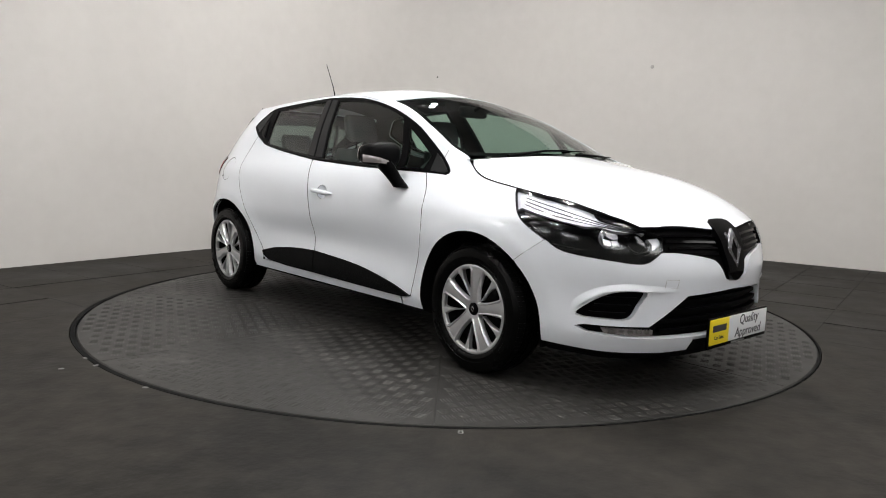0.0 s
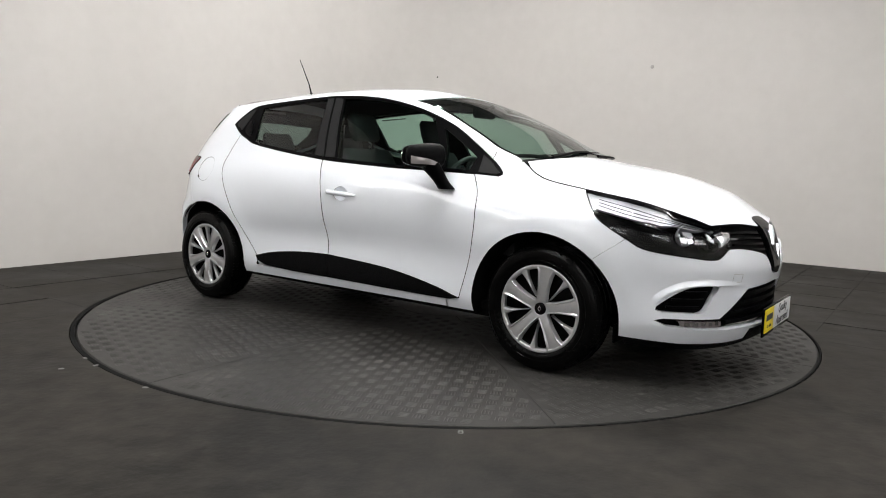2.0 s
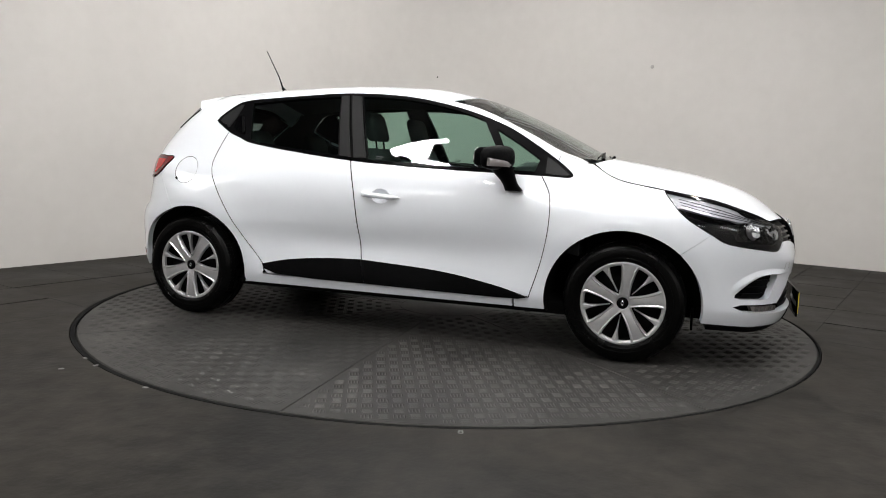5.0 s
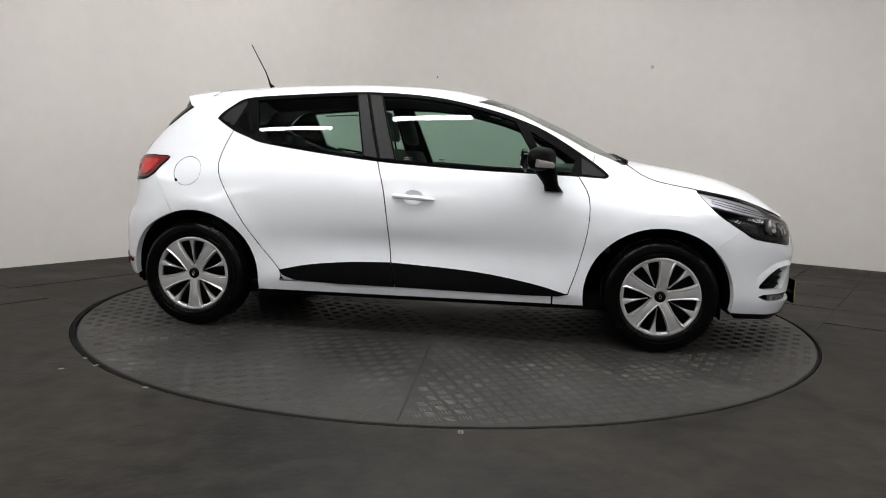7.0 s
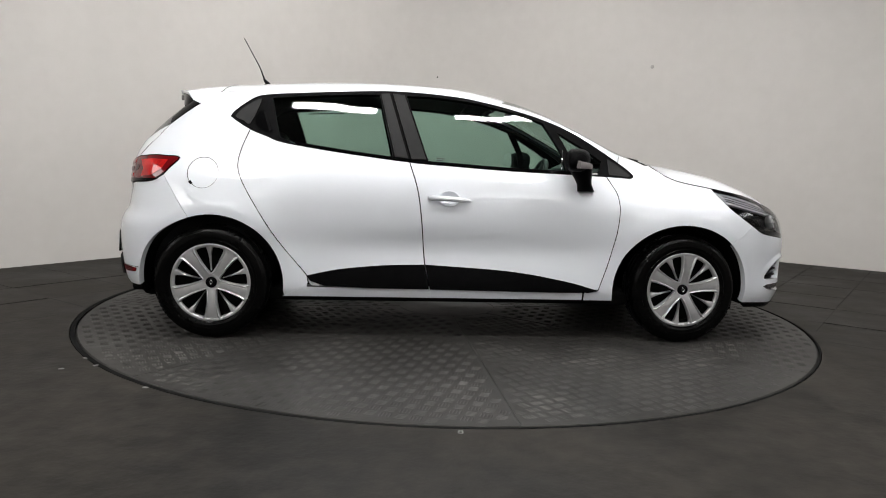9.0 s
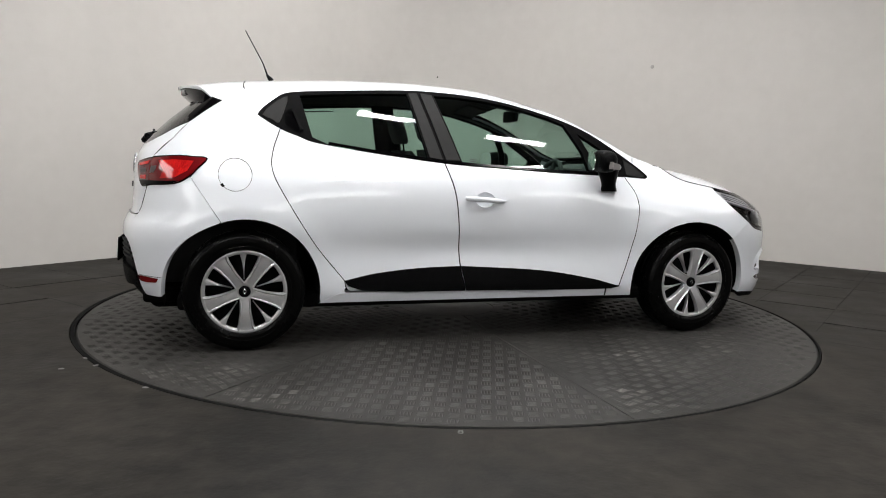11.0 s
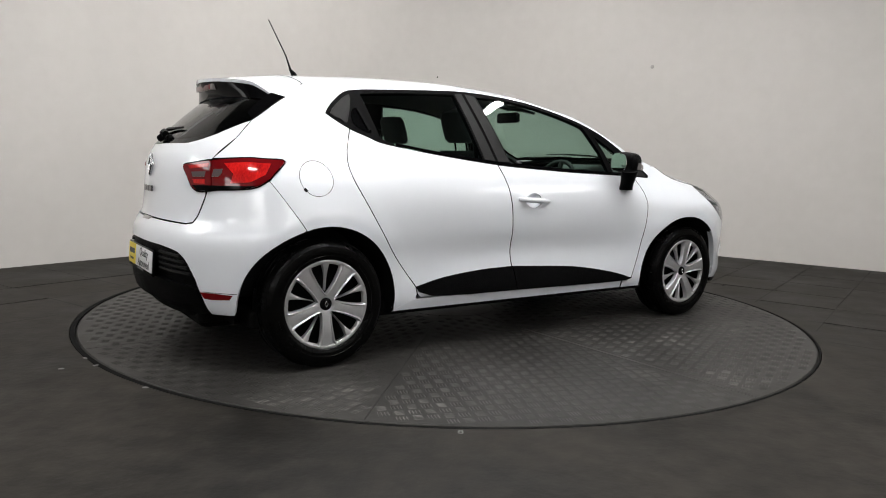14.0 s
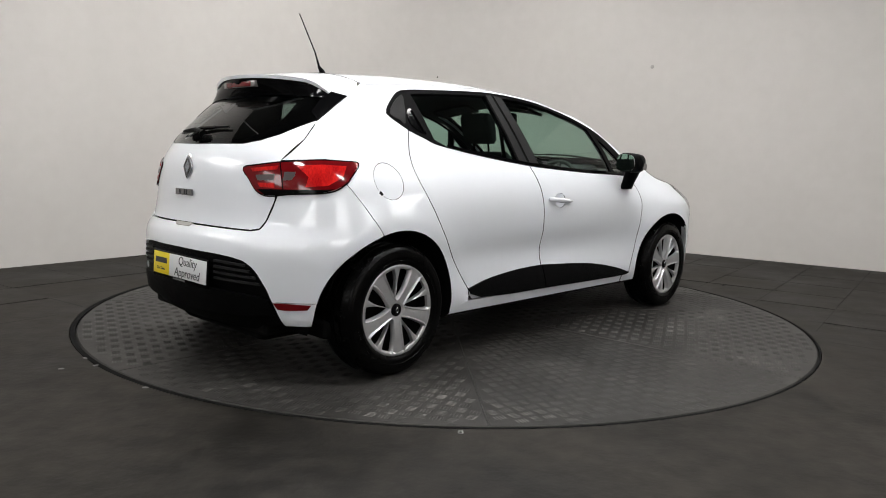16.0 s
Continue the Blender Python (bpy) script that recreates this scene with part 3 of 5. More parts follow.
quarter = ([(-0.915, 0.225), (-0.797, 0.284), (-0.786, 0.305)] + rear_line + LOW_LINE[:8][::-1] + TOP_LINE[12:-1][::-1] + rail_line + [(-1.285, rail(-1.285).z)] + HATCH
           + [(-1.60, 0.968), (-1.474, 0.953), (-1.548, 0.863)] + [(-1.548 + 0.142 * k / 6, 0.863 - 0.215 * k / 6) for k in range(1, 7)] + wheel_arc(-1.29, 0.37, 108, -10)[:-1])
FLAP = [(-1.338 + 0.0815 * math.cos(k * math.tau / 36), 0.880 + 0.0815 * math.sin(k * math.tau / 36)) for k in range(36)]
both_sides("rear_quarter", lambda m: sheet(shrunk(quarter, 0.0015), side, holes=[FLAP], mirror=m, grid=0.025, depth=0.02, gap_shade=True), PAINT, car)
# roof
roof = [(RAIL_X[k], rail(RAIL_X[k]).y) for k in range(len(RAIL_X)) if RAIL_X[k] > -1.27] + [(-1.285, rail(-1.285).y)]
SCREEN_SIDE = [(0.271, 0.50), (0.45, 0.535), (0.67, 0.573), (0.89, 0.607), (1.03, 0.625)]
screen_half = smooth_line([(0.335, 0.0), (0.33, 0.2), (0.31, 0.38), (0.271, 0.50)], 4)[:-1] + smooth_line(SCREEN_SIDE, 4) + [(1.09, 0.45), (1.13, 0.22), (1.145, 0.0)]


def mirrored(half):
    return half + [(x, -y) for x, y in half[::-1] if abs(y) > 1e-6]


roof_half = ([(0.335, 0.0), (0.33, 0.2), (0.31, 0.38), (0.271, 0.50)] + SCREEN_SIDE[1:] + [(1.07, 0.638)] + roof + [(-1.29, 0.42), (-1.275, 0.2), (-1.27, 0.0)])
part("roof", sheet(mirrored(roof_half), top, grid=0.07, gap=0.04), PAINT, car)
part("windscreen", sheet(mirrored(shrunk(screen_half, 0.0)), top, grid=0.08, depth=0.004, lift=-0.002), SCREENGLASS, car, "clear green-tinted windscreen")
# bonnet
hood_half = ([(1.165, 0.0), (1.15, 0.3), (1.105, 0.645)] + [(x, side(x, EDGE(x)).y - 0.0045) for x in (1.14, 1.18, 1.22, 1.255, 1.32, 1.39, 1.457, 1.54, 1.62, 1.70, 1.78, 1.86, 1.936)]
             + smooth_line([(1.962, 0.49), (2.0, 0.39), (2.038, 0.25), (2.062, 0.12), (2.068, 0.0)], 3))
part("bonnet", sheet(mirrored(hood_half), hood, grid=0.06, depth=0.015, gap=0.03, gap_shade=True), PAINT, car)


def full(half, chart_mid=math.pi / 2):
    """Both halves of an outline that runs from the middle out and back to the middle."""
    return half + [(2 * chart_mid - a, z) for a, z in half[::-1] if abs(a - chart_mid) > 1e-6]


MID = math.pi / 2
# front bumper
HEAD_BOTTOM = [nx(*HEAD_LOW), nx(1.77, 0.617), ny(0.62, 0.588), ny(0.55, 0.578), ny(0.50, 0.585), ny(0.442, 0.624)]
GRILLE_LOW = [ny(0.442, 0.624), ny(0.36, 0.622), ny(0.25, 0.606), ny(0.16, 0.585), ny(0.115, 0.545), ny(0.075, 0.498), (MID, 0.487)]
bumper_half = (smooth_line(GRILLE_LOW[::-1], 3)[:-1] + smooth_line(HEAD_BOTTOM[::-1], 3) + [nx(x, z) for x, z in WING_SEAM] + [nx(x, z) for x, z in wheel_arc(1.285, 0.39, 44, -10, 10)]
               + [nx(1.80, 0.216), ny(0.62, 0.205), ny(0.40, 0.195), ny(0.25, 0.20), ny(0.245, 0.245), (MID, 0.245)])
lower_grille = smooth_line([ny(0.31, 0.440), ny(0.40, 0.375), ny(0.485, 0.315)], 4) + [ny(0.60, 0.318), ny(0.69, 0.322), ny(0.712, 0.312), ny(0.68, 0.288), ny(0.58, 0.272), ny(0.45, 0.262), ny(0.26, 0.262), (MID, 0.262)]
lower_grille = [(MID, 0.452)] + lower_grille
vent = smooth_line([ny(0.708, 0.358), ny(0.68, 0.410), ny(0.63, 0.452), ny(0.575, 0.464), ny(0.50, 0.459), ny(0.525, 0.405), ny(0.56, 0.348), ny(0.63, 0.346)], 3, True)
vent_far = [(math.pi - a, z) for a, z in vent]
part("front_bumper", sheet(full(bumper_half), nose, holes=[full(lower_grille), vent, vent_far], grid=0.03, depth=0.035, gap=0.03), PAINT, car)
# tailgate
tail_half = [(0.0, 0.664), (0.25, 0.662), (0.455, 0.660), (0.492, 0.668), (0.514, 0.70), (0.542, 0.79), (side(-1.735, 0.958).y + 0.0008, 0.958), (side(-1.64, 1.05).y + 0.0008, 1.05), (side(-1.561, 1.136).y + 0.0008, 1.136), (0.465, 1.070), (0.40, 1.042), (0.32, 1.025), (0.0, 1.022)]
HATCH_ALL = [(-y, z) for y, z in tail_half[1:-1][::-1]]
part("tailgate", sheet(shrunk(tail_half + HATCH_ALL, 0.001), rear, grid=0.05, depth=0.02, gap_shade=True), PAINT, car)
glass_half = [(0.0, 1.024), (0.32, 1.027), (0.40, 1.044), (0.465, 1.072), (side(-1.561, 1.136).y - 0.003, 1.138), (side(-1.47, 1.205).y - 0.003, 1.205), (0.50, 1.238), (0.44, 1.285), (0.0, 1.31)]
pane = part("rear_window", sheet(glass_half + [(-y, z) for y, z in glass_half[1:-1][::-1]], rear, grid=0.06, depth=0.004, lift=-0.002), TINTED, car, "dark tinted rear window")
# black band behind the pane, added for the dark cabin seen through it
BORDER = [(0.0, 1.050), (0.29, 1.054), (0.375, 1.085), (0.405, 1.16), (0.39, 1.225), (0.0, 1.24)]
part("dark_cabin_border", sheet(shrunk(glass_half + [(-y, z) for y, z in glass_half[1:-1][::-1]], 0.004), rear, holes=[BORDER + [(-y, z) for y, z in BORDER[1:-1][::-1]]], grid=0.06, lift=-0.009, depth=0.001), GLOSSBLACK, pane, "black band added behind the glass for the dark cabin sides")
# rear bumper
INSERT = [(MID, 0.552), sy(0.30, 0.548), sy(0.40, 0.541), sy(0.459, 0.530), sy(0.50, 0.508), sy(0.526, 0.480), sy(0.567, 0.414), sy(0.595, 0.34), sy(0.612, 0.284), sy(0.617, 0.262)]
def swept(x):
    """The rear wheel opening reaches further back than a circle."""
    return x - 0.033 * step(-1.40, -1.64, x)


rear_half = ([(MID, 0.6595), sy(0.25, 0.6575), sy(0.458, 0.6555), sy(0.498, 0.6635), sy(0.519, 0.698), sy(0.547, 0.79), sy(0.552, 0.812), sx(-1.66, 0.822), sx(-1.548, 0.863)] + [sx(-1.548 + 0.142 * k / 6, 0.863 - 0.215 * k / 6) for k in range(1, 7)]
             + [sx(swept(x), z) for x, z in wheel_arc(-1.29, 0.37, 110, 184, 14)] + [sx(-1.704, 0.262)] + INSERT[::-1])
part("rear_bumper", sheet(shrunk(full(rear_half), 0.0012), stern, grid=0.03, depth=0.03, gap=0.03), PAINT, car)
insert_half = INSERT + [sy(0.45, 0.222), sy(0.25, 0.215), (MID, 0.215)]
part("lower_bumper_insert", sheet(full(insert_half), stern, grid=0.05, depth=0.03, lift=-0.012), BLACK, car, "black grained plastic bumper insert")


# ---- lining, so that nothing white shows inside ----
both_sides("fuel_flap", lambda m: sheet([(-1.338 + (x + 1.338) * 0.972, 0.880 + (z - 0.880) * 0.972) for x, z in FLAP], side, mirror=m, grid=0.04, lift=-0.001, gap_shade=True), PAINT, car)
part("notch", sheet([(-1.338 + 0.083 * math.cos(a) + dx, 0.880 + 0.083 * math.sin(a) + dz) for a, dx, dz in ((3.75, -0.003, -0.003), (3.92, -0.001, -0.004), (3.95, 0.009, 0.004), (3.74, 0.008, 0.006))], side, mirror=True, grid=0.02, lift=0.001, depth=0.003), TRIM, car)
both_sides("door_lining", lambda m: sheet(outline, side, mirror=m, grid=0.09, lift=-0.05, depth=0.03), CABIN, car)
both_sides("door_lining", lambda m: sheet(outline_r, side, mirror=m, grid=0.09, lift=-0.05, depth=0.03), CABIN, car)
both_sides("pillar_lining", lambda m: sheet(shrunk(quarter, 0.004), side, mirror=m, grid=0.09, lift=-0.03, depth=0), CABIN, car)
part("headliner", sheet(mirrored(roof_half), top, grid=0.1, lift=-0.028, depth=0.0), CABIN, car)
part("tailgate_lining", sheet(shrunk(tail_half + HATCH_ALL, 0.01), rear, grid=0.08, lift=-0.04, depth=0), CABIN, car)


def simple_part(name, boxes, mat, label="", parent=None, bevel=0.02):
    bm = bmesh.new()
    for b in boxes:
        box(bm, *b, bevel=bevel)
    return part(name, bm, mat, parent or car, label)


simple_part("underbody", [(-1.62, -0.70, 0.19, 1.02, 0.70, 0.27), (-1.80, -0.52, 0.20, 1.95, 0.52, 0.27), (1.02, -0.42, 0.18, 1.85, 0.42, 0.40)], DARK, "dark underbody")
simple_part("engine_bay", [(1.06, -0.50, 0.25, 1.80, 0.50, 0.74), (1.04, -0.62, 0.66, 1.42, 0.62, 0.84)], DARK)
simple_part("boot_floor", [(-1.80, -0.48, 0.30, -1.0, 0.48, 0.62)], CABIN)
simple_part("rear_silencer", [(-1.78, -0.45, 0.155, -1.35, 0.30, 0.28)], DARK, bevel=0.05)


def liner(cx, rx, mirror):
    bm = bmesh.new()
    flip = -1 if mirror else 1
    arc = wheel_arc(cx, rx, -12, 192, 36)
    if cx < 0:
        arc = [(swept(x) + 0.001, z) for x, z in arc]
    rows = []
    for y_of in (lambda x, z: side(x, z).y - 0.012, lambda x, z: 0.44, lambda x, z: 0.43):
        rows.append([(x, flip * y_of(x, max(z, 0.2)), z) for x, z in arc])
    rows[2] = [(cx, flip * 0.43, 0.3)] * len(arc)
    rings(bm, rows, False)
    return bm


for cx, rx in ((1.285, 0.389), (-1.29, 0.369)):
    both_sides("wheel_arch_liner", lambda m: liner(cx, rx, m), DARK, car)
# mud flap ahead of the front wheels
simple_part("spat", [(1.62, -0.70, 0.175, 1.632, -0.50, 0.26)], TRIM, bevel=0.004)
simple_part("spat", [(1.62, 0.50, 0.175, 1.632, 0.70, 0.26)], TRIM, bevel=0.004)


# ---- wheels ----
def polar(r, a, y):
    return (r * math.cos(a), y, r * math.sin(a))


SPOKE = pchip([(0.045, 0.031), (0.062, 0.0285), (0.08, 0.0280), (0.10, 0.0285), (0.15, 0.0355), (0.175, 0.040), (0.19, 0.046), (0.20, 0.054)])


def wheel(x, right, spin):
    root = new("wheel")
    root.parent = car
    sgn = -1 if right else 1
    bm = bmesh.new()
    prof = [(0.200, -0.090), (0.225, -0.098), (0.262, -0.102), (0.288, -0.090), (0.298, -0.072), (0.3005, -0.05), (0.3005, -0.048), (0.296, -0.046), (0.296, -0.040), (0.3015, -0.038), (0.302, -0.002),
            (0.296, 0.0), (0.296, 0.006), (0.302, 0.008), (0.3015, 0.04), (0.296, 0.042), (0.296, 0.048), (0.3005, 0.05), (0.3, 0.06), (0.297, 0.070), (0.288, 0.086), (0.276, 0.096), (0.2745, 0.0965), (0.273, 0.099),
            (0.262, 0.101), (0.245, 0.1015), (0.2435, 0.0995), (0.230, 0.0985), (0.2285, 0.100), (0.216, 0.097), (0.208, 0.090), (0.200, 0.075)]
    n = 96
    rings(bm, [[polar(r, k * math.tau / n, sgn * w) for k in range(n)] for r, w in prof], True)
    bmesh.ops.recalc_face_normals(bm, faces=bm.faces)
    tyre = part("tyre", bm, RUBBER, root, "black rubber tyre")
    # tread blocks on the shoulder
    bm = bmesh.new()
    for k in range(84):
        a = k * math.tau / 84
        for w0, w1, r0, r1 in ((0.052, 0.084, 0.3022, 0.2915),):
            da = math.tau / 84 * 0.36
            for sd in (1, -1):
                pts = [polar(r0 + 0.001, a - da, sgn * sd * w0), polar(r0 + 0.001, a + da, sgn * sd * w0), polar(r1 + 0.002, a + da + 0.012, sgn * sd * w1), polar(r1 + 0.002, a - da + 0.012, sgn * sd * w1)]
                low = [(p[0] * 0.985, p[1], p[2] * 0.985) for p in pts]
                rings(bm, [low, pts], True, False, True)
    bmesh.ops.recalc_face_normals(bm, faces=bm.faces)
    part("tread", bm, RUBBER, root, smooth=False)["kind"] = "stuff"
    # steel rim behind the cover
    bm = bmesh.new()
    rings(bm, [[polar(r, k * math.tau / 48, sgn * w) for k in range(48)] for r, w in ((0.204, 0.082), (0.195, 0.060), (0.185, 0.02), (0.12, 0.03), (0.03, 0.045))], True, False, True)
    bmesh.ops.recalc_face_normals(bm, faces=bm.faces)
    part("steel_rim", bm, DARK, root)
    # wheel cover: a ring, five broad spokes and five thin blades between them
    bm = bmesh.new()

    def surf(r, a, extra=0.0):
        d = 0.088 - 0.018 * (1 - min(1, r / 0.206)) ** 1.2 + 0.006 * math.sin(min(1, r / 0.2) * math.pi) + extra
        return polar(r, a, sgn * d)

    nn = 100
    loops = [[surf(r, k * math.tau / nn, e) for k in range(nn)] for r, e in ((0.189, -0.016), (0.190, -0.002), (0.196, 0.003), (0.207, 0.004), (0.212, 0.0), (0.213, -0.01))]
    rings(bm, loops, True)
    rings(bm, [[surf(r, k * math.tau / 40, e) for k in range(40)] for r, e in ((0.050, -0.014), (0.048, 0.001), (0.044, 0.003), (0.031, 0.001), (0.029, -0.004))], True, False, True)
    half = math.pi / 5
    for s in range(5):
        a0 = radians(spin) + s * math.tau / 5
        rows = []
        for k in range(13):
            r = 0.045 + (0.200 - 0.045) * k / 12
            w = SPOKE(r)
            da = w / r
            rows.append([surf(r, a0 - da, -0.018), surf(r, a0 - da * 0.95, 0.001), surf(r, a0 - da * 0.80, 0.0075), surf(r, a0 - da * 0.62, 0.0), surf(r, a0, 0.0035), surf(r, a0 + da * 0.62, 0.0), surf(r, a0 + da * 0.80, 0.0075), surf(r, a0 + da * 0.95, 0.001), surf(r, a0 + da, -0.018)])
        rings(bm, rows, False)
        a1 = a0 + half
        rows = []
        for k in range(9):
            r = 0.062 + (0.200 - 0.062) * k / 8
            w = 0.0022 + 0.0200 * ((r - 0.062) / 0.138) ** 3
            drop = -0.012 * (1 - k / 8)
            da = w / r
            rows.append([surf(r, a1 - da, -0.02 + drop), surf(r, a1 - da * 0.9, drop), surf(r, a1, 0.004 + drop), surf(r, a1 + da * 0.9, drop), surf(r, a1 + da, -0.02 + drop)])
        rings(bm, rows, False)
    bmesh.ops.recalc_face_normals(bm, faces=bm.faces)
    cover = part("wheel_cover", bm, SILVER, root, "silver five-spoke plastic wheel cover")
    bm = bmesh.new()
    rings(bm, [[polar(r, k * math.tau / 32, sgn * w) for k in range(32)] for r, w in ((0.029, 0.070), (0.029, 0.0795), (0.026, 0.082), (0.0, 0.083))][:3], True, False, True)
    bmesh.ops.recalc_face_normals(bm, faces=bm.faces)
    part("hub_cap", bm, GLOSSBLACK, root, "black hub cap with a plain diamond")
    bm = bmesh.new()
    diamond(bm, 0.010, 0.015, 0.004, 0.003, lambda u, v, d: (u, sgn * (0.0825 + d), v))
    part("emblem", bm, CHROME, root)
    root.location = (x, sgn * 0.718, 0.3)
    return root


def diamond(bm, hw, hh, rim, thick, place):
    outer = [(hw, 0), (0, hh), (-hw, 0), (0, -hh)]
    inner = [(u * (1 - rim / hw), v * (1 - rim / hw)) for u, v in outer]
    mid = [((a[0] + b[0]) / 2, (a[1] + b[1]) / 2) for a, b in zip(outer, inner)]
    rings(bm, [[place(u, v, 0) for u, v in outer], [place(u, v, thick * 0.6) for u, v in outer], [place(u, v, thick) for u, v in mid], [place(u, v, thick * 0.6) for u, v in inner], [place(u, v, 0) for u, v in inner]], True)
    bmesh.ops.recalc_face_normals(bm, faces=bm.faces)


for wx in (1.295, -1.295):
    for right in (True, False):
        wheel(wx, right, (10 if wx > 0 else 56) if right else 30)

# ---- side windows ----
REAR_GLASS = [(-1.008, 1.298), (-0.953, 1.080), (-0.88, 1.049), (-0.80, 1.030), (-0.58, 1.010), (-0.341, 0.990), (-0.423, 1.340), (-0.60, 1.332), (-0.80, 1.318)]
FRONT_GLASS = [(-0.271, 1.338), (-0.150, 0.977), (0.0, 0.962), (0.30, 0.948), (0.615, 0.939), (0.585, 1.055), (0.495, 1.207), (0.40, 1.240), (0.309, 1.266), (0.15, 1.303), (0.0, 1.325), (-0.14, 1.336)]
SMALL_GLASS = [(0.575, 1.158), (0.70, 1.085), (0.825, 1.003), (0.805, 0.938), (0.660, 0.936), (0.632, 1.05)]
trim_outline = shrunk(OPENING, 0.0015)
both_sides("window_trim", lambda m: sheet(trim_outline, side, holes=[REAR_GLASS, FRONT_GLASS, SMALL_GLASS], mirror=m, grid=0.06, lift=-0.003, depth=0.022, gap=0.03), TRIM, car, "satin black window surround and door pillars")
for shape in (REAR_GLASS, FRONT_GLASS, SMALL_GLASS):
    both_sides("side_window", lambda m: sheet(shape, side, mirror=m, grid=0.09, lift=-0.009, depth=0, gap=0.05), GLASS, car, "green-tinted window glass")
both_sides("pillar_seam", lambda m: sheet([(-0.359, 1.354), (-0.355, 1.354), (-0.2465, 0.972), (-0.2505, 0.972)], side, mirror=m, grid=0.03, lift=-0.0015, depth=0.001), DARK, car)
both_sides("quarter_trim", lambda m: sheet(smooth_line([(-1.20, 1.187), (-1.15, 1.243), (-1.085, 1.285), (-1.072, 1.270), (-1.118, 1.150), (-1.15, 1.163)], 2, True), side, mirror=m, grid=0.03, lift=0.002, depth=0.004), PILLAR, car, "charcoal quarter panel")
for cover in ([(-0.414, 1.342), (-0.367, 1.346), (-0.260, 0.986), (-0.331, 0.995)], [(-0.347, 1.346), (-0.283, 1.339), (-0.163, 0.984), (-0.240, 0.984)], [(0.862, 0.929), (0.968, 0.919), (0.984, 0.927), (0.915, 0.982), (0.860, 1.016)]):
    both_sides("pillar_cover", lambda m: sheet(cover, side, mirror=m, grid=0.05, lift=0.0012, depth=0.004), PILLAR, car, "charcoal pillar cover")
both_sides("door_handle_recess", lambda m: sheet(smooth_line([(-1.085, 1.20), (-1.05, 1.222), (-1.02, 1.17), (-0.996, 1.112), (-1.022, 1.104), (-1.085, 1.142)], 3, True), side, mirror=m, grid=0.02, lift=0.001, depth=0.002), GLOSSBLACK, car)
both_sides("rear_door_handle", lambda m: sheet([(-1.052, 1.215), (-1.038, 1.21), (-1.0, 1.118), (-1.014, 1.112)], side, mirror=m, grid=0.02, lift=0.008, depth=0.012), BLACK, car)
# waist seal
both_sides("waist_seal", lambda m: sheet([(x, z + 0.004) for x, z in seam_between(LOW_LINE, -0.92, 0.80)] + [(x, z + 0.016) for x, z in seam_between(LOW_LINE, -0.92, 0.80)[::-1]], side, mirror=m, grid=0.03, lift=0.003, depth=0.008), GLOSSBLACK, car)

# ---- door furniture ----
both_sides("side_moulding", lambda m: sheet(shrunk(smooth_line([(-0.795, 0.343), (-0.62, 0.380), (-0.38, 0.404), (-0.1605, 0.411)], 4) + [(-0.1325, 0.279), (-0.45, 0.280), (-0.70, 0.290), (-0.775, 0.314)], 0.0), side, mirror=m, grid=0.04, lift=0.010, depth=0.016), BLACK, car, "black grained plastic side moulding")
both_sides("side_moulding", lambda m: sheet(smooth_line([(-0.1545, 0.411), (0.308, 0.383), (0.626, 0.333), (0.812, 0.285)], 5) + [(0.76, 0.274), (0.63, 0.272), (0.31, 0.274), (-0.1265, 0.279)], side, mirror=m, grid=0.04, lift=0.010, depth=0.016), BLACK, car, "black grained plastic side moulding")
both_sides("handle_dish", lambda m: sheet([(-0.036 + (x + 0.036) * 1.05, 0.775 + (z - 0.775) * 1.05) for x, z in DISH], lambda x, z: side(x, z) - Vector((0, 0.024 * max(0.0, 1 - ((x + 0.036) / 0.058) ** 2 - ((z - 0.775) / 0.043) ** 2), 0)), mirror=m, grid=0.012, lift=-0.001, depth=0), PAINT, car)


def handle(mirror):
    bm = bmesh.new()
    flip = -1 if mirror else 1
    rows = []
    for k in range(17):
        t = k / 16
        x = -0.150 + 0.232 * t
        z = 0.783 - 0.014 * t
        h = 0.0135 * (1 - 0.5 * step(0.72, 1.0, t)) * (0.6 + 0.4 * step(0, 0.06, t)) * (0.5 + 0.5 * (1 - step(0.94, 1.0, t)))
        out = 0.004 + 0.026 * step(-0.05, 0.15, t) * (1 - 0.75 * step(0.7, 1.02, t))
        y = side(x, z).y
        rows.append([(x, flip * (y + out * (0.55 + 0.45 * math.cos(a))), z + h * math.sin(a)) for a in (j * math.tau / 12 for j in range(12))])
    rings(bm, rows, True, True, True)
    bmesh.ops.recalc_face_normals(bm, faces=bm.faces)
    return bm


both_sides("door_handle", handle, PAINT, car, "white door handle")


def mirror_shell(mirror):
    bm = bmesh.new()
    flip = -1 if mirror else 1
    rows = []
    # from the inboard end outwards
    for k in range(15):
        t = k / 14
        y = 0.775 + 0.185 * t
        cx = 0.642 - 0.045 * t * t
        cz = 1.003 - 0.004 * t
        rx = 0.080 * (1 - 0.35 * t ** 3) * math.sqrt(max(0.02, 1 - (2 * t - 1) ** 8))
        rz = 0.064 * (1 - 0.28 * t ** 3) * math.sqrt(max(0.02, 1 - (2 * t - 1) ** 8))
        loop = []
        for j in range(24):
            a = j * math.tau / 24
            c, s = math.cos(a), math.sin(a)
            px = math.copysign(abs(c) ** 0.7, c) * rx
            if c < 0:
                px *= 0.62
            loop.append((cx + px, flip * y, cz + math.copysign(abs(s) ** 0.75, s) * rz))
        rows.append(loop)
    rings(bm, rows, True, True, True)
    bmesh.ops.recalc_face_normals(bm, faces=bm.faces)
    return bm


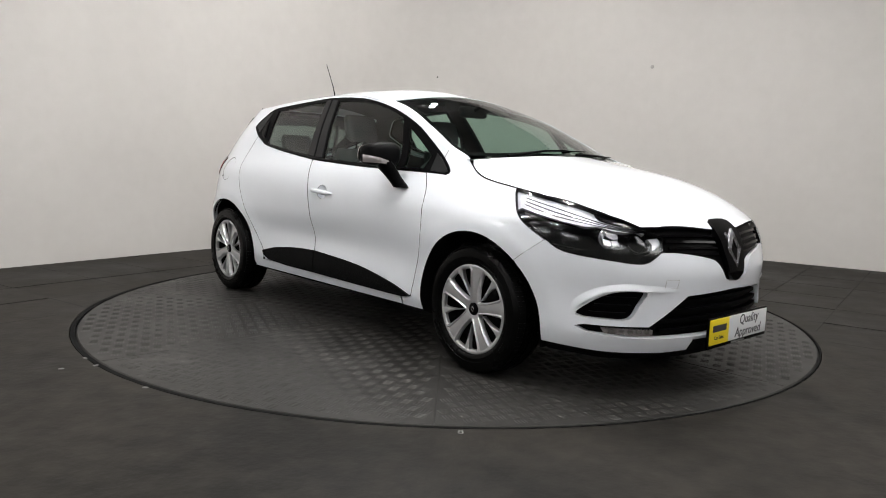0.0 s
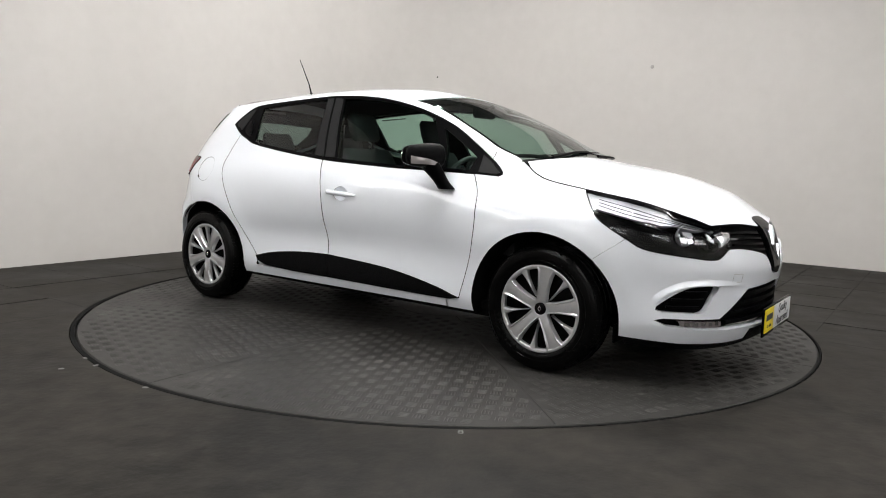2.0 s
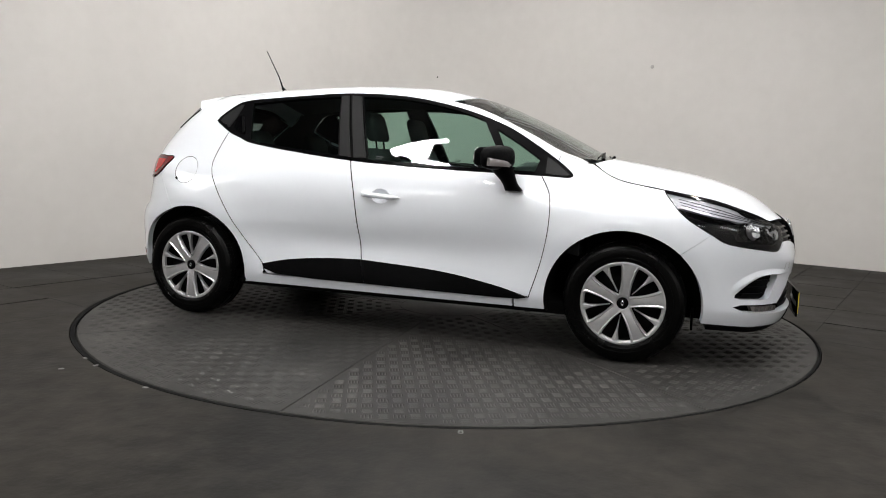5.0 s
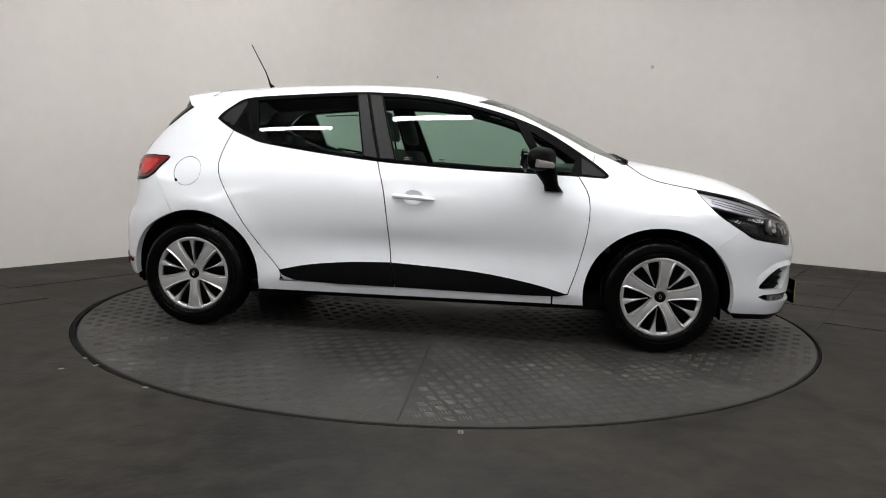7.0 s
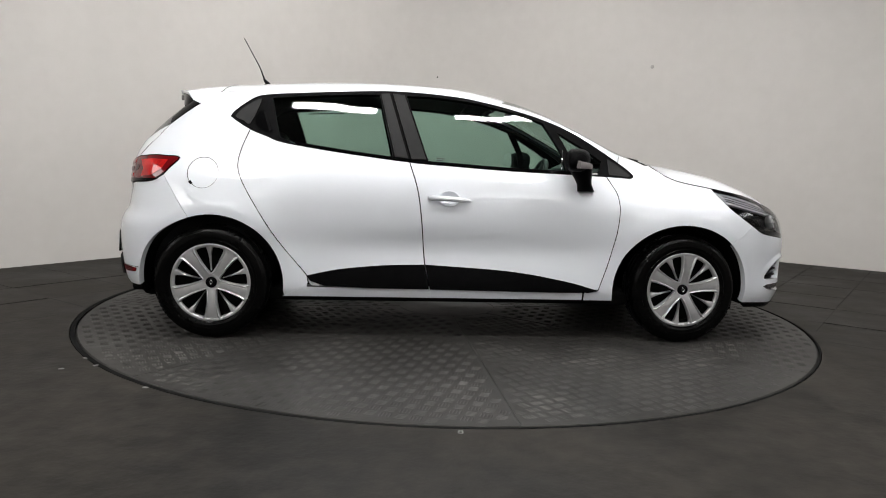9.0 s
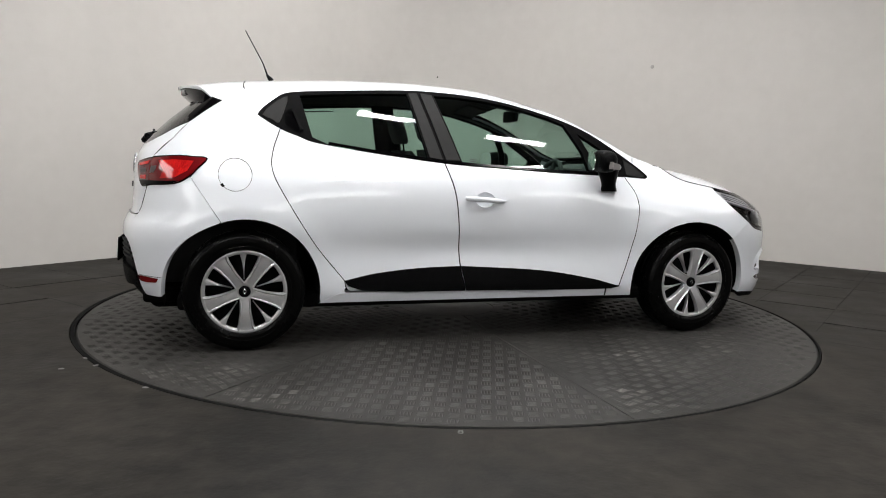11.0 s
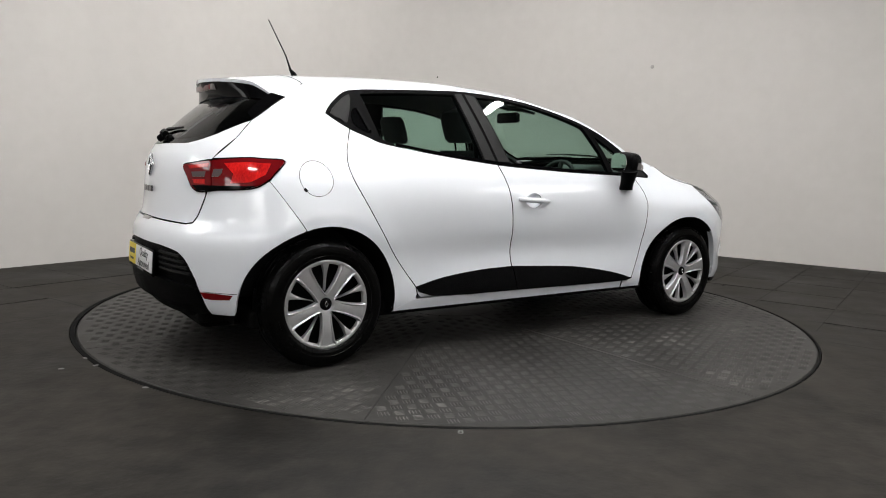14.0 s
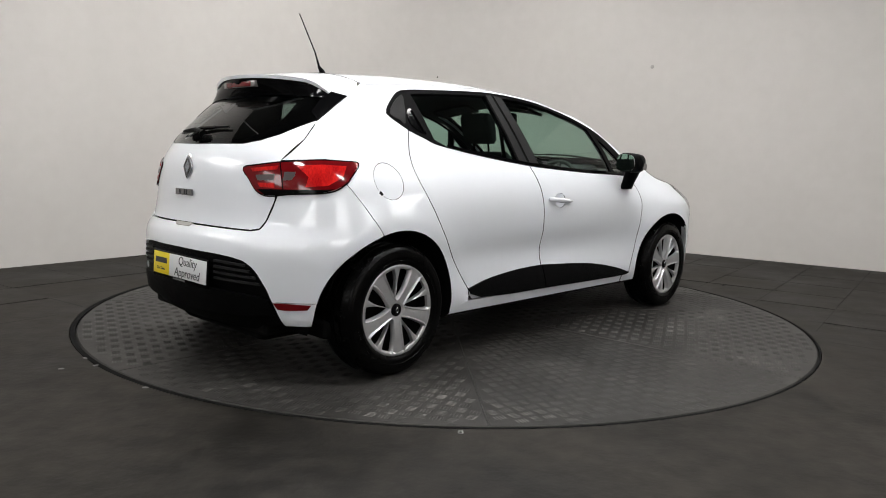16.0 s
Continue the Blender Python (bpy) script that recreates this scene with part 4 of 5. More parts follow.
def mirror_foot(mirror):
    bm = bmesh.new()
    flip = -1 if mirror else 1
    rows = []
    for k in range(9):
        t = k / 8
        c = Vector((0.655, 0.865, 0.965)).lerp(Vector((0.715, 0.782, 0.835)), t)
        rx, ry = 0.064 - 0.024 * step(0, 0.75, t) + 0.008 * step(0.75, 1, t), 0.042 - 0.004 * t
        rows.append([(c.x + rx * math.cos(a), flip * (c.y + ry * math.sin(a)), c.z) for a in (j * math.tau / 16 for j in range(16))])
    rings(bm, rows, True, True, True)
    bmesh.ops.recalc_face_normals(bm, faces=bm.faces)
    return bm


def mirror_pane(mirror):
    bm = bmesh.new()
    flip = -1 if mirror else 1
    pts = [(0.585 - 0.045 * (y - 0.775) / 0.185, flip * y, z) for y, z in smooth_line([(0.792, 0.965), (0.80, 1.045), (0.86, 1.055), (0.92, 1.04), (0.935, 0.995), (0.92, 0.962), (0.86, 0.952)], 3, True)]
    rows = [[(x - 0.012, y, z) for x, y, z in pts], [(x - 0.007, y, z) for x, y, z in pts]]
    rings(bm, rows, True, True, True)
    bmesh.ops.recalc_face_normals(bm, faces=bm.faces)
    return bm


def mirror_blinker(mirror):
    bm = bmesh.new()
    flip = -1 if mirror else 1
    rows = []
    for k in range(9):
        t = k / 8
        y = 0.862 + 0.102 * t
        x = 0.711 - 0.012 * t - 0.075 * step(0.3, 1.0, t) ** 1.8
        h = 0.008 + 0.012 * t
        z = 0.962 + 0.018 * t
        rows.append([(x - 0.012, flip * (y - 0.01), z - h), (x + 0.003, flip * (y + 0.003), z - h), (x + 0.006, flip * (y + 0.005), z), (x + 0.003, flip * (y + 0.003), z + h), (x - 0.012, flip * (y - 0.01), z + h)])
    rings(bm, rows, True, True, True)
    bmesh.ops.recalc_face_normals(bm, faces=bm.faces)
    return bm


for is_right in (True, False):
    mirror_root = part("door_mirror", mirror_shell(is_right), BLACK, car, "black grained door mirror with a clear indicator")
    part("mirror_foot", mirror_foot(is_right), TRIM, mirror_root)
    part("mirror_glass", mirror_pane(is_right), MIRROR, mirror_root, "silver mirror glass")
    part("indicator", mirror_blinker(is_right), CLEARLENS, mirror_root, "clear indicator lens")

# ---- lamps at the front ----
HEAD_TOP = [ny(0.418, 0.692), ny(0.482, 0.716), ny(0.551, 0.739), ny(0.612, 0.765), nx(1.80, 0.789), nx(1.70, 0.821), nx(1.58, 0.846), nx(1.50, 0.860)]
head_outline = [nx(x, z) for x, z in HEAD_BACK[:-1]] + smooth_line(HEAD_BOTTOM, 3) + smooth_line(HEAD_TOP, 3)
strip_low = [nx(1.535, 0.795), nx(1.66, 0.765), nx(1.76, 0.742), ny(0.64, 0.728), ny(0.56, 0.713), ny(0.50, 0.706)]
strip_outline = [nx(x, z - 0.006) for x, z in HEAD_BACK[:9]] + smooth_line(strip_low, 3) + [(a, z - 0.007) for a, z in smooth_line(HEAD_TOP[1:], 3)]
skirt_outline = smooth_line([nx(1.70, 0.652), nx(1.77, 0.640), ny(0.62, 0.620), ny(0.55, 0.612), ny(0.49, 0.622), ny(0.445, 0.655)], 3) + smooth_line(HEAD_BOTTOM, 3)[::-1][:-2]


def on_nose(a, z, into):
    p = nose(a, z)
    n = (nose(a + 0.002, z) - nose(a - 0.002, z)).cross(nose(a, z + 0.002) - nose(a, z - 0.002)).normalized()
    if n.x < 0:
        n = -n
    return p - n * into, n


def bowl(bm, a, z, into, radius, deep, mirror, convex=False, sides=24):
    c, n = on_nose(a, z, into)
    n = (n + Vector((1.2, 0, 0))).normalized()
    u = n.cross(Vector((0, 0, 1))).normalized()
    v = u.cross(n)
    flip = -1 if mirror else 1
    rows = []
    for k in range(7):
        t = k / 6
        r = radius * math.cos(t * math.pi / 2 * 0.97)
        d = deep * math.sin(t * math.pi / 2) * (1 if convex else -1)
        rows.append([c + u * (r * math.cos(q)) + v * (r * math.sin(q)) + n * d for q in (j * math.tau / sides for j in range(sides))])
    rings(bm, [[(p.x, p.y * flip, p.z) for p in row] for row in rows], True, False, True)
    bmesh.ops.recalc_face_normals(bm, faces=bm.faces)


for is_right in (True, False):
    lamp = part("headlamp", sheet(head_outline, nose, mirror=is_right, grid=0.04, lift=-0.058, depth=0.0), GLOSSBLACK, car, "clear-lensed headlamp with black housing")
    part("housing_wall", sheet(shrunk(head_outline, 0.003), nose, holes=[shrunk(head_outline, 0.007)], mirror=is_right, grid=0.04, lift=-0.004, depth=0.056, gap=0.02), GLOSSBLACK, lamp)
    part("daytime_light_strip", sheet(strip_outline, lambda a, z: nose(a, z) - Vector((0.0022 * (0.5 + 0.5 * math.sin((z + 0.16 * a) * 420)), 0, 0)), mirror=is_right, grid=0.006, lift=-0.014, depth=0.012), RIBBED, lamp, "ribbed chrome reflector strip")
    for f in (0.30, 0.55, 0.78):
        hi = [nx(1.52, 0.852), nx(1.70, 0.812), ny(0.612, 0.757), ny(0.551, 0.732), ny(0.50, 0.716)]
        lo = [nx(1.545, 0.797), nx(1.70, 0.757), ny(0.612, 0.723), ny(0.555, 0.713), ny(0.505, 0.708)]
        line = smooth_line([(p[0] + (q[0] - p[0]) * f, p[1] + (q[1] - p[1]) * f) for p, q in zip(hi, lo)], 4)
        part("strip_line", sheet(line + [(u, v - 0.0014) for u, v in line[::-1]], nose, mirror=is_right, grid=0.01, lift=-0.012, depth=0.003), TRIM, lamp)
    part("lower_band", sheet(skirt_outline, nose, mirror=is_right, grid=0.03, lift=-0.006, depth=0.02), TRIM, lamp)
    # dark inner lamp: a black dome in a thin bright ring, with a small fan of facets
    bm = bmesh.new()
    bowl(bm, *ny(0.520, 0.672), 0.040, 0.046, 0.03, is_right)
    inner_lamp = part("inner_lamp", bm, GLOSSBLACK, lamp, "black inner lamp bowl")
    bm = bmesh.new()
    for k in range(3):
        q = -0.5 + 0.75 * k
        fan = [ny(0.528 - 0.006 * k, 0.678)] + [ny(0.522 - 0.030 * math.cos(q + d), 0.672 + 0.030 * math.sin(q + d)) for d in (0.0, 0.55)]
        sheet(fan, nose, mirror=is_right, grid=0.02, lift=-0.028 - 0.004 * (k % 2), depth=0.004, bm=bm)
    part("facet", bm, FACET, inner_lamp)
    bm = bmesh.new()
    ring_out = [ny(0.520 + 0.047 * math.cos(k * math.tau / 28), 0.672 + 0.046 * math.sin(k * math.tau / 28)) for k in range(28)]
    sheet(ring_out, nose, holes=[shrunk(ring_out, 0.0022)], mirror=is_right, grid=0.02, lift=-0.022, depth=0.008, gap=0.008, bm=bm)
    part("ring", bm, DARKCHROME, inner_lamp)
    # outer lamp: an open reflector with bright facets under a grey cap
    bm = bmesh.new()
    bowl(bm, *ny(0.622, 0.690), 0.030, 0.046, 0.034, is_right, sides=10)
    outer_lamp = part("outer_lamp", bm, RIBBED, lamp, "faceted bright reflector", smooth=False)
    for k, shape in enumerate(([(0.645, 0.684), (0.622, 0.676), (0.626, 0.652), (0.646, 0.658)], [(0.618, 0.677), (0.598, 0.680), (0.594, 0.662), (0.619, 0.652)], [(0.648, 0.708), (0.638, 0.716), (0.636, 0.690), (0.647, 0.688)])):
        part("facet", sheet([ny(*p) for p in shape], nose, mirror=is_right, grid=0.02, lift=-0.024 - 0.003 * k, depth=0.006), FACET, outer_lamp)
    part("cap", sheet([ny(0.628, 0.712), ny(0.594, 0.706), ny(0.594, 0.684), ny(0.612, 0.680), ny(0.630, 0.692)], nose, mirror=is_right, grid=0.02, lift=-0.020, depth=0.012), RIBBED, outer_lamp)
    part("reflector_blade", sheet([ny(0.480, 0.684), ny(0.438, 0.690), ny(0.424, 0.668), ny(0.440, 0.644), ny(0.474, 0.638), ny(0.468, 0.660)], nose, mirror=is_right, grid=0.02, lift=-0.018, depth=0.02), FACET, lamp)
    part("lens", sheet(head_outline, nose, mirror=is_right, grid=0.04, lift=0.001, depth=0.003), LENS, lamp, "clear lens")

# ---- grille and badge ----
grille_top = [(MID, 0.748), ny(0.12, 0.744), ny(0.25, 0.744), ny(0.366, 0.742), ny(0.440, 0.718), ny(0.436, 0.690)]
grille_half = grille_top + smooth_line(GRILLE_LOW, 3)
grille = part("upper_grille", sheet(full(grille_half), nose, grid=0.04, lift=-0.022, depth=0.03, gap=0.02), TRIM, car, "black plastic grille with thin bars")
for k in range(4):
    for far in (False, True):
        z0 = 0.706 - 0.026 * k
        bar = [ny(0.10, z0 - 0.012), ny(0.26, z0 - 0.004), ny(0.420 - 0.012 * k, z0 - 0.004), ny(0.420 - 0.012 * k, z0 - 0.014), ny(0.26, z0 - 0.014), ny(0.10, z0 - 0.022)]
        part("grille_bar", sheet(bar, nose, mirror=far, grid=0.03, lift=-0.010, depth=0.012), GLOSSBLACK, grille)
shield = [(MID, 0.752), ny(0.06, 0.750), ny(0.088, 0.742), ny(0.098, 0.700), ny(0.085, 0.61), ny(0.060, 0.520), ny(0.025, 0.493), (MID, 0.489)]
badge = part("badge_panel", sheet(full(shield), nose, grid=0.03, lift=0.004, depth=0.025), GLOSSBLACK, car, "gloss black badge panel")


bm = bmesh.new()
diamond(bm, 0.056, 0.088, 0.026, 0.022, lambda u, v, d: (2.131 + d - 0.22 * v - 0.02, u, 0.628 + v))
part("emblem", bm, BADGE, badge, "plain chrome diamond", smooth=False)
# lower grille, vents, fog lamps
low = part("lower_grille", sheet(full(lower_grille), nose, grid=0.05, lift=-0.05, depth=0, gap=0.03), TRIM, car, "black lower grille with horizontal bars")
for k, (z0, reach) in enumerate(((0.415, 0.335), (0.375, 0.385), (0.335, 0.44), (0.295, 0.43))):
    bar = full([(MID, z0 + 0.008), ny(reach * 0.5, z0 + 0.007), ny(reach, z0 + 0.004), ny(reach, z0 - 0.012), ny(reach * 0.5, z0 - 0.010), (MID, z0 - 0.009)])
    part("grille_bar", sheet(bar, nose, grid=0.04, lift=-0.018, depth=0.025), TRIM, low)
for is_right in (True, False):
    pocket = part("side_vent", sheet(vent, nose, mirror=is_right, grid=0.04, lift=-0.034, depth=0), TRIM, car, "black bumper vent with bars")
    for z0, a, b in ((0.432, 0.645, 0.532), (0.400, 0.665, 0.548), (0.368, 0.68, 0.568)):
        part("vent_bar", sheet([ny(a, z0 + 0.006), ny(b, z0 + 0.004), ny(b, z0 - 0.006), ny(a, z0 - 0.004)], nose, mirror=is_right, grid=0.03, lift=-0.018, depth=0.014), BLACK, pocket)
    fog = part("daytime_lamp", sheet([ny(0.648, 0.311), ny(0.56, 0.305), ny(0.462, 0.299), ny(0.462, 0.272), ny(0.56, 0.276), ny(0.636, 0.284)], nose, mirror=is_right, grid=0.02, lift=-0.014, depth=0.02), CLEARLENS, car, "clear daytime running lamp")
    for k in range(5):
        y0 = 0.615 - 0.032 * k
        part("led", sheet([ny(y0 + 0.009, 0.301), ny(y0 - 0.009, 0.300), ny(y0 - 0.009, 0.283), ny(y0 + 0.009, 0.284)], nose, mirror=is_right, grid=0.02, lift=-0.011, depth=0.004), CHROME, fog)
part("front_splitter", sheet(full([(MID, 0.250), ny(0.26, 0.248), ny(0.27, 0.199), ny(0.45, 0.194), ny(0.62, 0.203), nx(1.80, 0.214), nx(1.69, 0.214), nx(1.69, 0.196), nx(1.80, 0.190), ny(0.60, 0.176), ny(0.3, 0.165), (MID, 0.165)]), nose, grid=0.05, lift=0.004, depth=0.05), BLACK, car)


def brow(mirror):
    """A ledge of the bumper that overhangs the vent and runs in to the lower grille."""
    low_edge = smooth_line([(0.715, 0.352), (0.690, 0.412), (0.637, 0.457), (0.575, 0.4685), (0.50, 0.4635), (0.42, 0.459), (0.33, 0.456)], 5)
    high_edge = smooth_line([(0.722, 0.358), (0.712, 0.428), (0.660, 0.482), (0.580, 0.498), (0.50, 0.492), (0.42, 0.484), (0.33, 0.474)], 5)
    bm, rows, n = bmesh.new(), [], len(low_edge)
    for k, (p, q) in enumerate(zip(low_edge, high_edge)):
        u = k / (n - 1)
        h = 0.011 * step(0.0, 0.25, u) * (1 - step(0.6, 1.0, u))
        row = []
        for t, out in ((0.0, -0.004), (0.0, h * 0.85), (0.10, h), (0.35, h * 0.72), (0.65, h * 0.28), (1.0, -0.0005)):
            a, z = ny(p[0] + (q[0] - p[0]) * t, p[1] + (q[1] - p[1]) * t)
            c, _ = on_nose(a, z, -out)
            row.append((c.x, -c.y if mirror else c.y, c.z))
        rows.append(row)
    rings(bm, rows, False)
    bmesh.ops.recalc_face_normals(bm, faces=bm.faces)
    return bm


both_sides("bumper_brow", brow, PAINT, car)
tow = [ny(0.43, 0.515), ny(0.37, 0.513), ny(0.372, 0.474), ny(0.431, 0.476)]
part("tow_cover", sheet(tow, nose, holes=[shrunk(tow, 0.0014)], mirror=True, grid=0.02, lift=0.0005, depth=0.001), WALLMARK_AND_SHADE, car)


# dark strip over the bonnet's shut line, its colour standing for the gap's shade
gap_x = [1.105, 1.125, 1.145, 1.165, 1.185, 1.205, 1.225, 1.255, 1.30, 1.35, 1.40, 1.455]
both_sides("bonnet_gap_shade", lambda m: sheet([(x, EDGE(x) + 0.0005) for x in gap_x] + [(x, EDGE(x) - 0.0035) for x in gap_x[::-1]], side, mirror=m, grid=0.02, lift=0.0008, depth=0.001), DARK, car)


# ---- plates ----
def lettering(name, text, size, mat, parent, m, shear=0.0):
    cu = bpy.data.curves.new(name, "FONT")
    cu.body, cu.size, cu.align_x, cu.align_y, cu.shear = text, size, "CENTER", "CENTER", shear
    cu.extrude = 0.0006
    tmp = bpy.data.objects.new(name + "_curve", cu)
    me = bpy.data.meshes.new_from_object(tmp)
    bpy.data.objects.remove(tmp)
    me.materials.clear()
    me.materials.append(mat)
    ob = new(name, me)
    ob.parent = parent
    ob.matrix_basis = m
    return ob


def plate(m, name):
    """A showroom plate in its own plane: u across, v up, facing +w."""
    bm = bmesh.new()
    box(bm, -0.268, -0.072, -0.012, 0.268, 0.066, -0.002, 0.004)
    root = part(name, bm, GLOSSBLACK, car, "plate holder with a yellow and white panel")
    root.matrix_basis = m
    bm = bmesh.new()
    box(bm, -0.095, -0.0545, -0.002, 0.259, 0.0575, 0.002, 0.0012)
    part("white_panel", bm, PLATEWHITE, root, "white panel with dark lettering")
    bm = bmesh.new()
    box(bm, -0.259, -0.0545, -0.002, -0.0955, 0.0575, 0.002, 0.0012)
    yellow = part("yellow_panel", bm, YELLOW, root, "yellow panel with dark marks")
    lettering("word", "Quality", 0.060, PRINT, root, pose(0.085, 0.030, 0.0026), 0.15)
    lettering("word", "Approved", 0.060, PRINT, root, pose(0.082, -0.026, 0.0026), 0.15)
    bm = bmesh.new()
    box(bm, -0.236, 0.002, 0.002, -0.120, 0.030, 0.003)
    part("brand_bar", bm, PRINT, root, smooth=False)
    lettering("word", "Car Sales", 0.022, PRINT, root, pose(-0.180, -0.026, 0.0026))
    bm = bmesh.new()
    box(bm, -0.06, -0.068, -0.002, 0.06, -0.060, -0.0012)
    part("holder_bar", bm, WHITEMARK, root, smooth=False)
    return root


FRONT_FACE = Matrix(((0, 0, 1, 0), (1, 0, 0, 0), (0, 1, 0, 0), (0, 0, 0, 1)))
REAR_FACE = Matrix(((0, 0, -1, 0), (-1, 0, 0, 0), (0, 1, 0, 0), (0, 0, 0, 1)))
plate(pose(2.160, 0.028, 0.279) @ FRONT_FACE, "front_plate")
plate(pose(-1.946, -0.032, 0.459) @ REAR_FACE @ pose(0, 0, 0, -3) @ Matrix.Diagonal((0.965, 0.92, 1, 1)), "rear_plate")

# ---- rear lamps, badge and insert ----
LAMP = [sy(0.378, 0.921), sy(0.45, 0.936), sy(0.540, 0.950), sx(-1.629, 0.962), sx(-1.54, 0.960), sx(-1.470, 0.952), sx(-1.523, 0.895), sx(-1.554, 0.864), sx(-1.62, 0.830), sy(0.60, 0.818), sy(0.548, 0.810), sy(0.50, 0.808), sy(0.455, 0.828), sy(0.415, 0.875)]
SPLIT_HI, SPLIT_LO = sy(0.552, 0.952), sy(0.556, 0.811)


def half_plane(poly, limit, below):
    """The part of an outline on one side of an angle."""
    out = []
    for i, p in enumerate(poly):
        q = poly[(i + 1) % len(poly)]
        keep_p, keep_q = (p[0] < limit) == below, (q[0] < limit) == below
        if keep_p:
            out.append(p)
        if keep_p != keep_q:
            t = (limit - p[0]) / (q[0] - p[0])
            out.append((limit, p[1] + t * (q[1] - p[1])))
    return out


cut = (SPLIT_HI[0] + SPLIT_LO[0]) / 2
for is_right in (True, False):
    outer = half_plane(smooth_line(LAMP, 4, True), cut - 0.002, True)
    inner = half_plane(smooth_line(LAMP, 4, True), cut + 0.002, False)
    bed = part("tail_lamp", sheet(smooth_line(LAMP, 4, True), stern, mirror=is_right, grid=0.03, lift=-0.006, depth=0.02), GLOSSBLACK, car, "red and clear tail lamp")
    rim = smooth_line(LAMP, 4, True)
    part("gasket", sheet(shrunk(rim, -0.004), stern, holes=[shrunk(rim, 0.002)], mirror=is_right, grid=0.03, lift=0.003, depth=0.008, gap=0.02), GLOSSBLACK, bed)
    part("outer_lens", sheet(shrunk(outer, 0.003), stern, mirror=is_right, grid=0.025, lift=0.006, depth=0.014), DARKRED, bed, "glossy red lens")
    part("inner_lens", sheet(shrunk(inner, 0.003), stern, mirror=is_right, grid=0.025, lift=0.006, depth=0.014), DARKRED, bed, "glossy red lens")
    part("brake_segment", sheet([sx(-1.70, 0.935), sx(-1.62, 0.942), sx(-1.53, 0.938), sx(-1.56, 0.89), sx(-1.62, 0.856), sx(-1.69, 0.848), sx(-1.675, 0.89)], stern, mirror=is_right, grid=0.02, lift=0.0075, depth=0.002), REDLENS, bed)
    part("clear_segment", sheet([sy(0.566, 0.908), sy(0.603, 0.910), sy(0.605, 0.893), sy(0.596, 0.876), sy(0.566, 0.874)], stern, mirror=is_right, grid=0.02, lift=0.0078, depth=0.002), TAILCLEAR, bed, "smoky clear reversing lens")
    part("clear_segment", sheet([sy(0.448, 0.893), sy(0.530, 0.898), sy(0.530, 0.873), sy(0.460, 0.871)], stern, mirror=is_right, grid=0.02, lift=0.0078, depth=0.002), TAILCLEAR, bed, "smoky clear reversing lens")
    part("red_bar", sheet([sy(0.420, 0.920), sy(0.535, 0.934), sy(0.535, 0.918), sy(0.432, 0.906)], stern, mirror=is_right, grid=0.02, lift=0.0078, depth=0.002), REDLENS, bed)
    part("red_bar", sheet([sy(0.462, 0.860), sy(0.535, 0.862), sy(0.538, 0.842), sy(0.475, 0.842)], stern, mirror=is_right, grid=0.02, lift=0.0078, depth=0.002), REDLENS, bed)
    part("dark_band", sheet([sy(0.462, 0.834), sy(0.55, 0.836), sx(-1.66, 0.838), sx(-1.60, 0.842), sx(-1.625, 0.831), sy(0.60, 0.820), sy(0.548, 0.812), sy(0.50, 0.810)], stern, mirror=is_right, grid=0.02, lift=0.0082, depth=0.003), GLOSSBLACK, bed)
    part("reflector", sheet([sy(0.588, 0.362), sy(0.65, 0.362), sx(-1.705, 0.358), sx(-1.715, 0.337), sy(0.64, 0.332), sy(0.606, 0.335)], stern, mirror=is_right, grid=0.03, lift=0.003, depth=0.006), DARKRED, car, "red rear reflector")
    part("bumper_seam", sheet([sy(0.60, 0.3655), sx(-1.690, 0.3655), sx(-1.690, 0.363), sy(0.60, 0.363)], stern, mirror=is_right, grid=0.03, lift=0.0006, depth=0.001), DARK, car)
    for z0 in (0.53, 0.505, 0.48, 0.455):
        part("insert_bar", sheet([sy(0.29, z0 - 0.008), sy(0.465 + (0.53 - z0) * 0.9, z0 - 0.014), sy(0.470 + (0.53 - z0) * 0.9, z0 - 0.024), sy(0.29, z0 - 0.018)], stern, mirror=is_right, grid=0.03, lift=0.002, depth=0.014), PILLAR, car)
part("lower_lip", sheet(full([(MID, 0.40), sy(0.35, 0.392), sy(0.53, 0.383), sy(0.572, 0.37), sy(0.592, 0.31), sy(0.40, 0.29), (MID, 0.285)]), stern, grid=0.05, lift=0.006, depth=0.03), BLACK, car)
bm = bmesh.new()
diamond(bm, 0.038, 0.056, 0.017, 0.014, lambda u, v, d: (-1.872 - d - 0.002 + 0.10 * v, u, 0.917 + v))
part("rear_emblem", bm, BADGE, car, "plain chrome diamond", smooth=False)
bm = bmesh.new()
for y0, y1 in ((0.098, 0.060), (0.048, 0.016), (0.006, -0.004), (-0.014, -0.054)):
    box(bm, -1.8935, y1, 0.785, -1.884, y0, 0.814, 0.002)
part("model_bar", bm, DARKCHROME, car, "small chrome bars", smooth=False)
# grey patch with the shading of the grip recess put into its colour
part("tailgate_grip_shade", sheet([(-0.08, 0.662), (0.08, 0.662), (0.06, 0.648), (-0.06, 0.648)], rear, grid=0.03, lift=0.0025, depth=0.004), WALLMARK_AND_SHADE, car)

# ---- spoiler ----
SPOILER = smooth_line([(-1.273, 0.0), (-1.278, 0.2), (-1.289, 0.40), (-1.292, 0.49), (-1.33, 0.527), (-1.393, 0.536)], 4)[:-1] + smooth_line([(-1.393, 0.536), (-1.44, 0.50), (-1.489, 0.435), (-1.535, 0.35), (-1.578, 0.25), (-1.616, 0.14), (-1.645, 0.0)], 5)


def spoiler_top(x, y):
    p = top(x, y)
    p.z += 0.012 * step(-1.45, -1.66, x)
    return p


